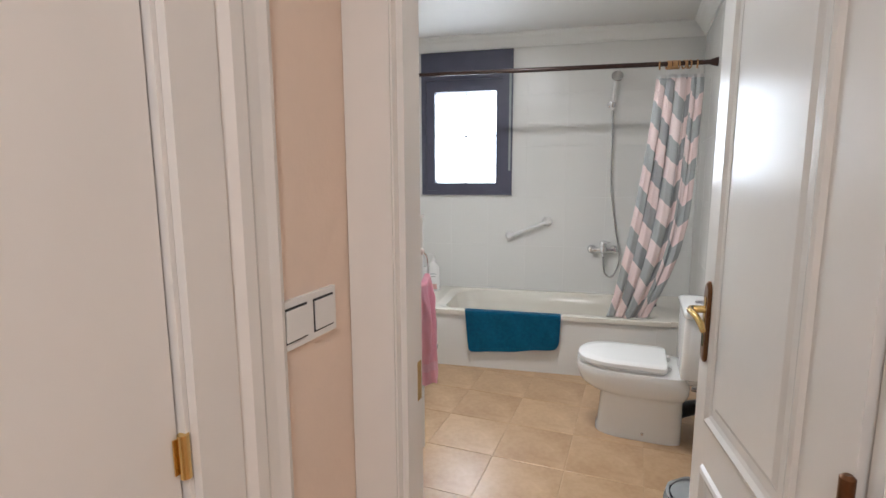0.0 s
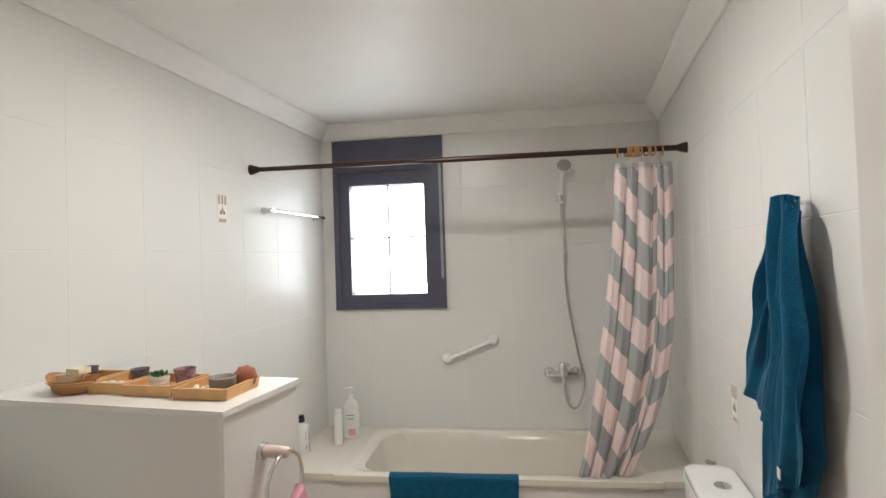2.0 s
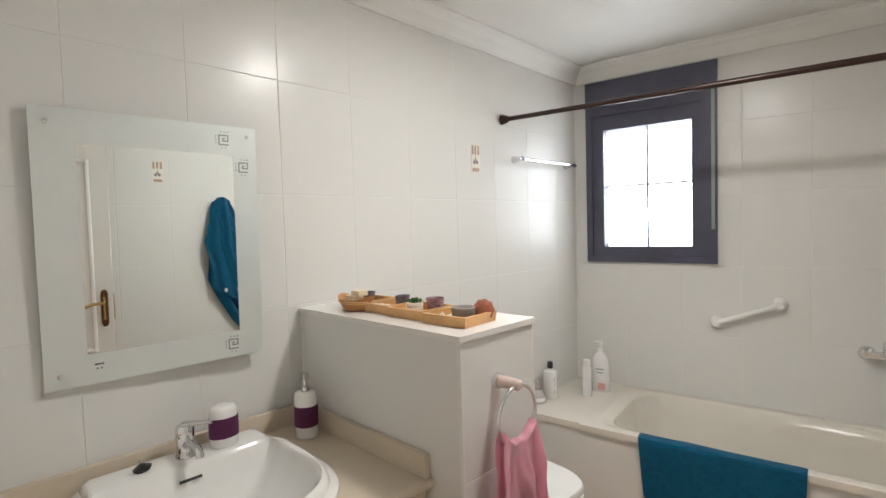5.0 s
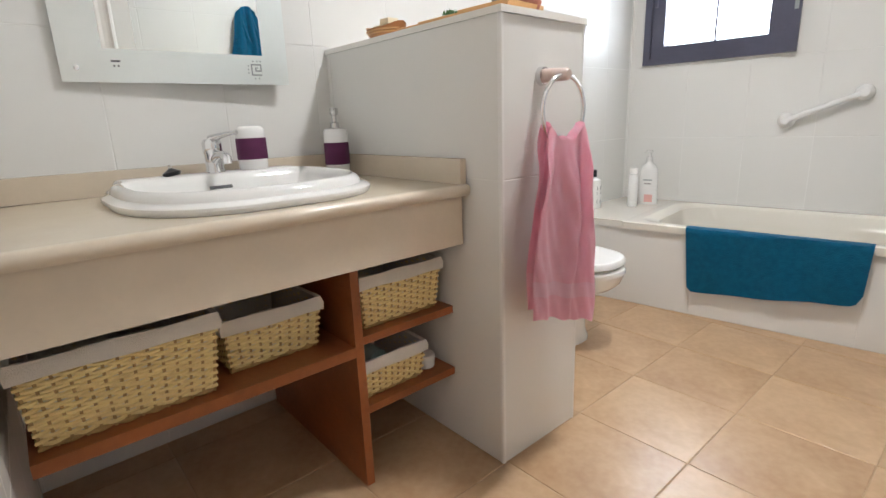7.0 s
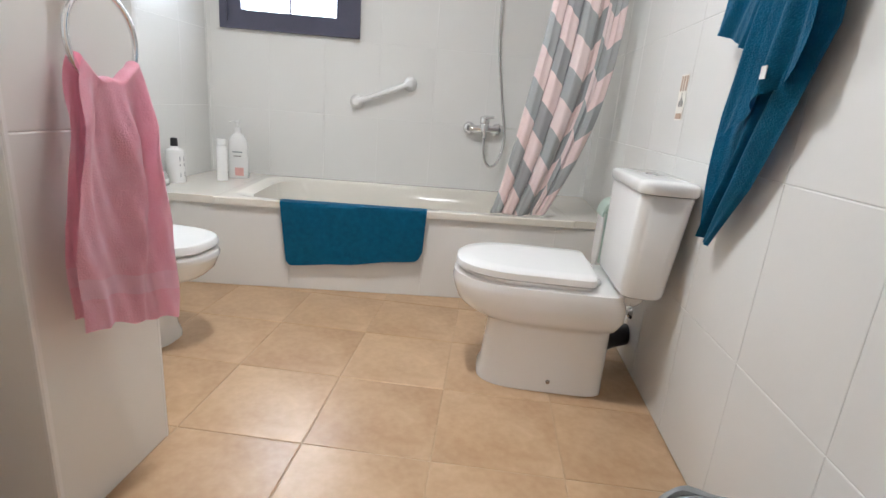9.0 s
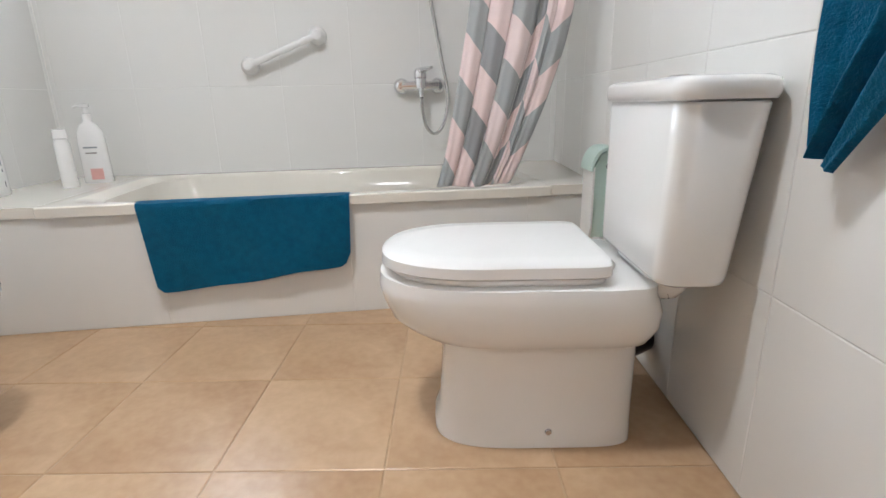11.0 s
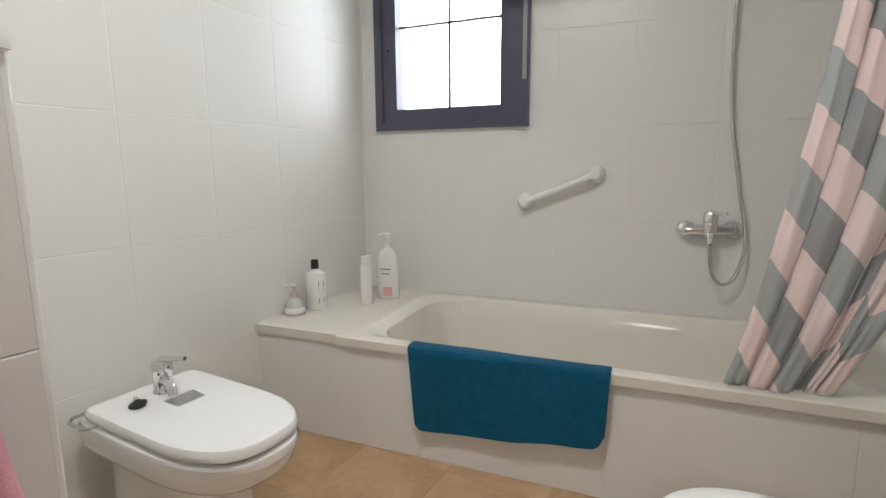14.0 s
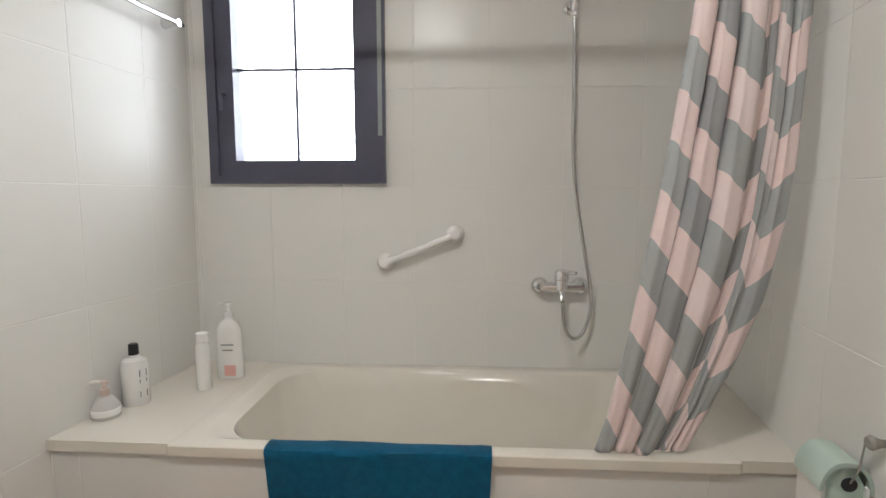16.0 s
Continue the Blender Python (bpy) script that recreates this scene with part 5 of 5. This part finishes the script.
def shell():
    p = thing("terracotta_shell", "round terracotta shell standing in a bamboo tray", "ornament", m=pose(0.722, TY + 0.045, SZ + 0.036, 78, 0, 35) @ Matrix.Scale(0.86, 4))
    secs = []
    for r, z in ((0.004, 0.010), (0.020, 0.009), (0.032, 0.004), (0.037, 0.0), (0.033, -0.003), (0.018, 0.003), (0.004, 0.004)):
        secs.append([(r * (1 + 0.05 * math.cos(9 * a)) * math.cos(a), r * (1 + 0.05 * math.cos(9 * a)) * math.sin(a), z) for a in (2 * math.pi * k / 36 for k in range(36))])
    part("shell", loft(secs), "terracotta", p, smooth=True)
    g = thing("glass_pebbles", "few pale pebbles in a bamboo tray", "pebbles")
    bm = bmesh.new()
    for k in range(6):
        lathe([(0.001, -0.006), (0.007, -0.003), (0.008, 0.001), (0.005, 0.005), (0.001, 0.006)], 8, bm, (0.600 + 0.018 * (k % 3) + random.uniform(-0.004, 0.004), TY - 0.025 + 0.02 * (k // 3), SZ + 0.012 + 0.004 * (k % 2)))
    part("pebble", bm, "cream_print", g, smooth=True)


shell()


def plant():
    def leaves(p):
        bm = bmesh.new()
        for k in range(60):
            a, e, l = random.uniform(0, 6.28), random.uniform(0.3, 1.4), random.uniform(0.012, 0.024)
            d = Vector((math.cos(a) * math.cos(e), math.sin(a) * math.cos(e), math.sin(e)))
            s = d.cross(Vector((0, 0, 1))).normalized() * 0.0045
            b = Vector((random.uniform(-0.014, 0.014), random.uniform(-0.014, 0.014), 0.036))
            q = [bm.verts.new(v) for v in (b, b + d * l * 0.5 + s, b + d * l, b + d * l * 0.5 - s)]
            bm.faces.new(q)
        part("leaves", bm, "leaf", p, "small green leaves")
    pot("succulent_pot", "tiny green plant in a pale ribbed pot", "plant", 0.470, TY - 0.005, [(0.001, 0), (0.022, 0), (0.027, 0.008), (0.025, 0.012), (0.028, 0.018), (0.026, 0.023), (0.029, 0.030), (0.027, 0.036), (0.001, 0.035)], "cream_print", leaves)
    pot("dark_cup", "small dark patterned cup in a bamboo tray", "cup", 0.345, TY + 0.050, [(0.001, 0), (0.018, 0), (0.020, 0.004), (0.026, 0.042), (0.0275, 0.044), (0.024, 0.044), (0.020, 0.010), (0.001, 0.008)], "navy_pattern")
    pot("dark_cup", "small dark patterned cup in a bamboo tray", "cup", 0.135, TY + 0.060, [(0.001, 0), (0.018, 0), (0.020, 0.004), (0.025, 0.040), (0.0265, 0.042), (0.023, 0.042), (0.019, 0.010), (0.001, 0.008)], "navy_pattern")
    pot("patterned_cup", "small mauve patterned cup in a bamboo tray", "cup", 0.515, TY + 0.045, [(0.001, 0), (0.022, 0), (0.024, 0.006), (0.030, 0.046), (0.031, 0.050), (0.028, 0.050), (0.023, 0.012), (0.001, 0.010)], "mauve")
    s = thing("soap_pieces", "pale shells and soaps in a bamboo tray", "soap")
    bm = bmesh.new()
    for k in range(5):
        lathe([(0.001, -0.010), (0.014, -0.006), (0.017, 0.0), (0.011, 0.009), (0.001, 0.012)], 10, bm, (0.295 + 0.016 * k, TY - 0.03 + 0.012 * (k % 2), SZ + 0.016))
    part("piece", bm, "cream_print", s, smooth=True)


plant()


def basket_bowl():
    b = thing("boat_basket", "woven brown boat-shaped basket holding cream soaps", "basket", m=pose(0.215, TY - 0.055, SZ, 0, 0, 4))
    def ov(a, c, z, lift=0.0): return [(a * math.cos(t), c * math.sin(t), z + lift * abs(math.cos(t)) ** 3) for t in (2 * math.pi * k / 32 for k in range(32))]
    part("bowl", loft([ov(0.045, 0.032, 0), ov(0.06, 0.042, 0.010), ov(0.078, 0.050, 0.035, 0.012), ov(0.082, 0.052, 0.040, 0.016), ov(0.074, 0.046, 0.038, 0.014), ov(0.052, 0.034, 0.010), ov(0.02, 0.014, 0.008)]), "bamboo_dark", b, smooth=True)
    bm = bmesh.new()
    for k in range(5):
        z = 0.006 + 0.007 * k
        f = 0.047 + 0.0075 * k
        tube([(f * math.cos(t), (0.034 + 0.0042 * k) * math.sin(t), z) for t in (2 * math.pi * i / 40 for i in range(40))], 0.003, 6, bm, closed=False)
    part("woven_bands", bm, "bamboo", b, smooth=True)
    s = thing("soap_cake", "cream soap cakes in a woven basket", "soap")
    part("cake", box(0.175, 0.235, TY - 0.078, TY - 0.038, SZ + 0.030, SZ + 0.052), "cream", s, bevel=0.008)
    part("cake", box(0.205, 0.250, TY - 0.070, TY - 0.030, SZ + 0.0525, SZ + 0.070), "cream", s, bevel=0.007)


basket_bowl()


# ---- bottles on the tub ledge ----
LZ = TH - 0.0435


def bottles():
    # pump lotion bottle
    b = thing("lotion_bottle", "tall white pump lotion bottle with a coral label", "bottle", m=Matrix.Translation((0.184, 3.40, LZ)) @ pose(0, 0, 0, 0, 0, 14) @ Matrix.Scale(1.27, 4))
    def ov(a, c, z): return [(a * math.copysign(abs(math.cos(t)) ** 0.8, math.cos(t)), c * math.sin(t), z) for t in (2 * math.pi * k / 32 for k in range(32))]
    part("bottle", loft([ov(0.040, 0.024, 0), ov(0.043, 0.026, 0.006), ov(0.042, 0.026, 0.06), ov(0.041, 0.026, 0.13), ov(0.038, 0.025, 0.165), ov(0.026, 0.020, 0.188), ov(0.014, 0.013, 0.196), ov(0.012, 0.012, 0.204)]), "plastic_white", b, smooth=True)
    pump = part("pump", lathe([(0.001, 0.204), (0.014, 0.204), (0.014, 0.222), (0.006, 0.224), (0.006, 0.240), (0.013, 0.242), (0.013, 0.252), (0.001, 0.254)], 18), "plastic_white", b, smooth=True)
    part("nozzle", tube([(0, 0, 0.247), (-0.022, 0, 0.248), (-0.034, 0, 0.243)], 0.0045, 8), "plastic_white", pump, smooth=True)
    part("label_mark", box(-0.010, 0.026, -0.0275, -0.0262, 0.015, 0.050), "red_print", b, "coral printed mark")
    part("label_text", box(-0.018, 0.022, -0.0278, -0.0262, 0.115, 0.120), "grey_mark", b, "grey printed bar")
    part("label_text", box(-0.014, 0.018, -0.0278, -0.0262, 0.098, 0.102), "grey_print", b)
    # slim tube
    s = thing("slim_bottle", "slim white bottle on the tub ledge", "bottle", m=Matrix.Translation((0.162, 3.262, LZ)) @ Matrix.Scale(1.42, 4))
    part("bottle", lathe([(0.001, 0), (0.018, 0), (0.020, 0.005), (0.019, 0.125), (0.014, 0.135), (0.001, 0.136)], 22), "plastic_white", s, smooth=True)
    part("cap", lathe([(0.015, 0.136), (0.017, 0.137), (0.016, 0.160), (0.001, 0.162)], 20), "plastic_white", s, smooth=True)
    # shampoo with a black cap
    h = thing("shampoo_bottle", "white shampoo bottle with a black flip cap", "bottle", m=Matrix.Translation((0.006, 3.095, LZ)) @ Matrix.Scale(1.26, 4))
    part("bottle", lathe([(0.001, 0), (0.033, 0), (0.036, 0.005), (0.036, 0.115), (0.032, 0.132), (0.016, 0.140), (0.014, 0.146), (0.001, 0.147)], 28), "plastic_white", h, smooth=True)
    part("cap", lathe([(0.001, 0.147), (0.014, 0.147), (0.013, 0.176), (0.011, 0.179), (0.001, 0.180)], 20), "black", h, "black cap", smooth=True)
    for k, (a, z0, z1) in enumerate(((-30, 0.088, 0.108), (-30, 0.070, 0.080), (-30, 0.028, 0.045))):
        c = part("label_text", loft([[(0.0365 * math.cos(radians(a + d)), 0.0365 * math.sin(radians(a + d)), z) for d, z in ((0, z0), (34, z0), (34, z1), (0, z1))], [(0.0358 * math.cos(radians(a + d)), 0.0358 * math.sin(radians(a + d)), z) for d, z in ((0, z0), (34, z0), (34, z1), (0, z1))]]), "dark_print", h, "dark printed bars")
    # clear pump jar
    j = thing("hand_soap_bottle", "small clear pump bottle of amber hand soap", "bottle", m=Matrix.Translation((-0.005, 2.975, LZ)) @ Matrix.Scale(1.30, 4))
    part("bottle", lathe([(0.001, 0), (0.032, 0), (0.035, 0.006), (0.033, 0.035), (0.020, 0.055), (0.012, 0.060), (0.001, 0.061)], 26), "clear", j, "clear plastic bottle", smooth=True)
    part("soap", lathe([(0.001, 0.003), (0.030, 0.003), (0.032, 0.008), (0.031, 0.026), (0.001, 0.027)], 24), "soap", j, "amber soap", smooth=True)
    part("label", lathe([(0.0352, 0.012), (0.0358, 0.013), (0.0348, 0.028), (0.0340, 0.029)], 26), "plastic_white", j, "white label band", smooth=True)
    q = part("pump", lathe([(0.001, 0.06), (0.012, 0.06), (0.012, 0.078), (0.005, 0.080), (0.005, 0.092), (0.010, 0.093), (0.010, 0.100), (0.001, 0.101)], 18), "cream_mount", j, "pale brown pump collar", smooth=True)
    part("nozzle", tube([(0, 0, 0.097), (-0.020, -0.008, 0.099), (-0.032, -0.012, 0.095)], 0.004, 8), "cream_print", q, smooth=True)


bottles()


# ---- small things on the east wall ----
def print_motif(origin, u, label):
    """Printed fruit motif: three bars, a fruit, one bar."""
    t = thing("tile_decoration", label, "tile decoration", "printed tile motifs", m=frame_of(origin, u, (0, 0, 1)))
    def q(name, x0, x1, y0, y1, material): part(name, box(x0, x1, y0, y1, 0, 0.0008), material, t)
    q("ground", -0.033, 0.033, -0.072, 0.072, "cream_print")
    for x in (-0.022, 0.0, 0.022):
        part("stripe", box(x - 0.0065, x + 0.0065, 0.020, 0.068, 0.0009, 0.0014), "brown_mark", t)
    part("base_bar", box(-0.026, 0.026, -0.068, -0.050, 0.0009, 0.0014), "brown_mark", t)
    part("stem", box(-0.0015, 0.0015, -0.010, 0.014, 0.0009, 0.0014), "grey_print", t)
    for x, y, r in ((-0.011, -0.020, 0.010), (0.011, -0.020, 0.010), (0.0, -0.008, 0.008)):
        part("fruit", lathe([(0.0001, 0.0009), (r, 0.0009), (r * 0.95, 0.0016), (0.0001, 0.0018)], 18, at=(x, y, 0)), "grey_print", t)


print_motif((lx(2.50) + 0.0014, 2.497, 1.853), (0, 1, 0), "brown fruit motif printed on a white wall tile")
print_motif((RIGHT - 0.0014, 2.458, 0.999), (0, -1, 0), "brown fruit motif printed on a white wall tile")
print_motif((RIGHT - 0.0014, 1.385, 1.86), (0, -1, 0), "brown fruit motif printed on a white wall tile")


def birdhouse():
    x, y = RIGHT - 0.054, 2.865
    b = thing("birdhouse_holder", "white and mint birdhouse-shaped roll holder hung on the wall", "roll holder", m=pose(x, y, 0))
    w, d, e = 0.048, 0.048, 0.528
    gable = [(-w + 0.008, 0.31), (w - 0.008, 0.31), (w - 0.008, e), (0.022, e + 0.038), (0, e + 0.046), (-0.022, e + 0.038), (-w + 0.008, e)]
    part("body", loft([[(px, yy, pz) for px, pz in gable] for yy in (-d, d)]), "mint", b, "mint wooden body", bevel=0.002)
    for sx in (-1, 1):
        side = [(-d - 0.008, e), (-d - 0.008, 0.34), (-d + 0.012, 0.292), (d - 0.02, 0.280), (d + 0.004, 0.33), (d + 0.004, e)]
        part("side_panel", loft([[(sx * (w - 0.007), py, pz) for py, pz in side], [(sx * w, py, pz) for py, pz in side]]), "mint_pale", b, "white painted side panel", bevel=0.0015)
    arc = [((w + 0.008) * math.copysign(abs(math.cos(a)) ** 0.8, math.cos(a)), e - 0.012 + 0.072 * math.sin(a) ** 1.15) for a in (math.pi * k / 14 for k in range(15))]
    arc2 = [(px * 0.86, e - 0.012 + (pz - e + 0.012) * 0.86) for px, pz in arc[::-1]]
    part("roof", loft([[(px, yy, pz) for px, pz in arc + arc2] for yy in (-d - 0.014, d + 0.008)]), "mint", b, "mint curved roof", smooth=True)
    part("hole", lathe([(0.0001, 0), (0.017, 0), (0.017, 0.001), (0.0001, 0.0012)], 20), "black", b, "dark round hole").matrix_local = pose(0.010, -d - 0.0004, 0.530, 90, 0, 0)
    part("cord", tube([(0.010, -d - 0.004, 0.535), (0.018, -d - 0.016, 0.575), (0.03, -d - 0.010, 0.650)], 0.0022, 6), "greyware", b, "grey cord")
    k = thing("wall_hook", "brown round wall hook on the white tiles", "hook")
    y -= 0.085
    part("knob", tube([(RIGHT, y, 0.650), (RIGHT - 0.012, y, 0.650), (RIGHT - 0.03, y, 0.650), (RIGHT - 0.038, y, 0.650)], [0.009, 0.009, 0.017, 0.012], 18), "greyware", k, smooth=True)


birdhouse()


def pedal_bin():
    b = thing("waste_bin", "small brushed steel bin with a plastic bag liner", "bin", m=pose(2.03, 1.40, 0))
    r, h = 0.100, 0.255
    part("body", lathe([(0.001, 0), (r - 0.012, 0), (r - 0.008, 0.006), (r, h - 0.006), (r + 0.004, h), (r - 0.004, h), (r - 0.008, h - 0.01), (r - 0.018, 0.012), (0.001, 0.010)], 36), "steel", b, smooth=True)
    secs = []
    for rr, z, k in ((r - 0.012, 0.20, 1), (r - 0.003, h + 0.006, 2), (r + 0.006, h + 0.008, 3), (r + 0.012, h - 0.02, 4), (r + 0.008, h - 0.05, 5)):
        secs.append([(rr * (1 + 0.02 * math.sin(5 * a + k)) * math.cos(a), rr * (1 + 0.02 * math.sin(7 * a + k)) * math.sin(a), z + 0.005 * math.sin(6 * a + k)) for a in (2 * math.pi * i / 40 for i in range(40))])
    part("bag_liner", loft(secs, (False, False)), "liner", b, "thin translucent bag liner", smooth=True)
    lid = part("lid", lathe([(0.001, 0.018), (r * 0.6, 0.014), (r - 0.01, 0.0), (r - 0.012, -0.004), (0.001, -0.004)], 32), "liner", b, "grey lid", smooth=True)
    lid.matrix_local = pose(0, 0, h + 0.004)


pedal_bin()


def ceiling_lamp():
    l = thing("ceiling_lamp", "round glowing opal ceiling lamp", "ceiling lamp", m=pose(1.115, 1.935, CEIL))
    part("base_ring", lathe([(0.001, 0), (0.108, 0), (0.110, -0.005), (0.108, -0.016), (0.100, -0.018)], 40), "plastic_white", l, smooth=True)
    d = part("diffuser", lathe([(0.100, -0.016), (0.098, -0.026), (0.085, -0.040), (0.05, -0.050), (0.001, -0.053)], 40), "lamp", l, "lit opal glass", smooth=True)
    d.visible_shadow = False


ceiling_lamp()

# ---- tiles, last ----
zs = steps(0, CEIL - 0.085, 0.400, 0.412)
tiling(wall_west, (lx(FRONT) - WT, FRONT, 0), (lx(3.564) - lx(FRONT), 3.564 - FRONT, 0), (0, 0, 1), steps(0, 3.124, 1.28, 0.318), zs, holes=())
tiling(wall_east, (RIGHT + WT, 3.868, 0), (0, -1, 0), (0, 0, 1), steps(0, 3.868 - FRONT, 0.19, 0.318), zs)
o = C0 - V * WT
tiling(wall_north, tuple(o), U, (0, 0, 1), steps(0, BACK_LEN, 1.29, 0.318), steps(0.30, CEIL - 0.085, 0.400, 0.412), holes=[(WU0, WU1, WZ0, WZ1)])
tiling(wall_south, (JL - 0.085, FRONT - WT, 0), (-1, 0, 0), (0, 0, 1), steps(0, JL - 0.085, 0.28, 0.318), zs)
tiling(half_wall, (0.0, HY0 + WT, 0), (1, 0, 0), (0, 0, 1), [0, HX - 0.002], steps(0, HZ, 0.812, 0.812), gap=0.0008)
tiling(half_wall, (HX - WT, HY0, 0), (0, 1, 0), (0, 0, 1), [0, HY1 - HY0], steps(0, HZ, 0.812, 0.812), gap=0.001)
tiling(half_wall, (HX - 0.002, HY1 - WT, 0), (-1, 0, 0), (0, 0, 1), steps(0, HX - 0.002, 0.318, 0.318), steps(0, HZ, 0.400, 0.412))
f0 = C0 + V * 0.752
tiling(tub_front, tuple(f0), U, (0, 0, 1), steps(-0.085, BACK_LEN - 0.104, 0.640, 0.636), [0, TH - 0.0755], gap=0.0015)
tiling(floor, (0, 0, -0.0020), (1, 0, 0), (0, 1, 0), steps(lx(3.0), RIGHT, 1.156, 0.355), steps(0.30, 3.15, 1.452, 0.356), kind="floor_tile", t=0.0020, gap=0.0026, tilt=0.0004)

# put the origin of each thing at its base
for ob in list(scene.objects):
    if ob.type == "EMPTY" and ob.parent is None and ob.children and ob.matrix_world == Matrix.Identity(4):
        pts = [c.matrix_basis @ Vector(v) for c in ob.children if c.type == "MESH" for v in c.bound_box]
        lo = Vector([min(p[k] for p in pts) for k in range(3)])
        hi = Vector([max(p[k] for p in pts) for k in range(3)])
        base = Vector(((lo.x + hi.x) / 2, (lo.y + hi.y) / 2, lo.z))
        ob.location = base
        for c in ob.children:
            c.location = c.location - base
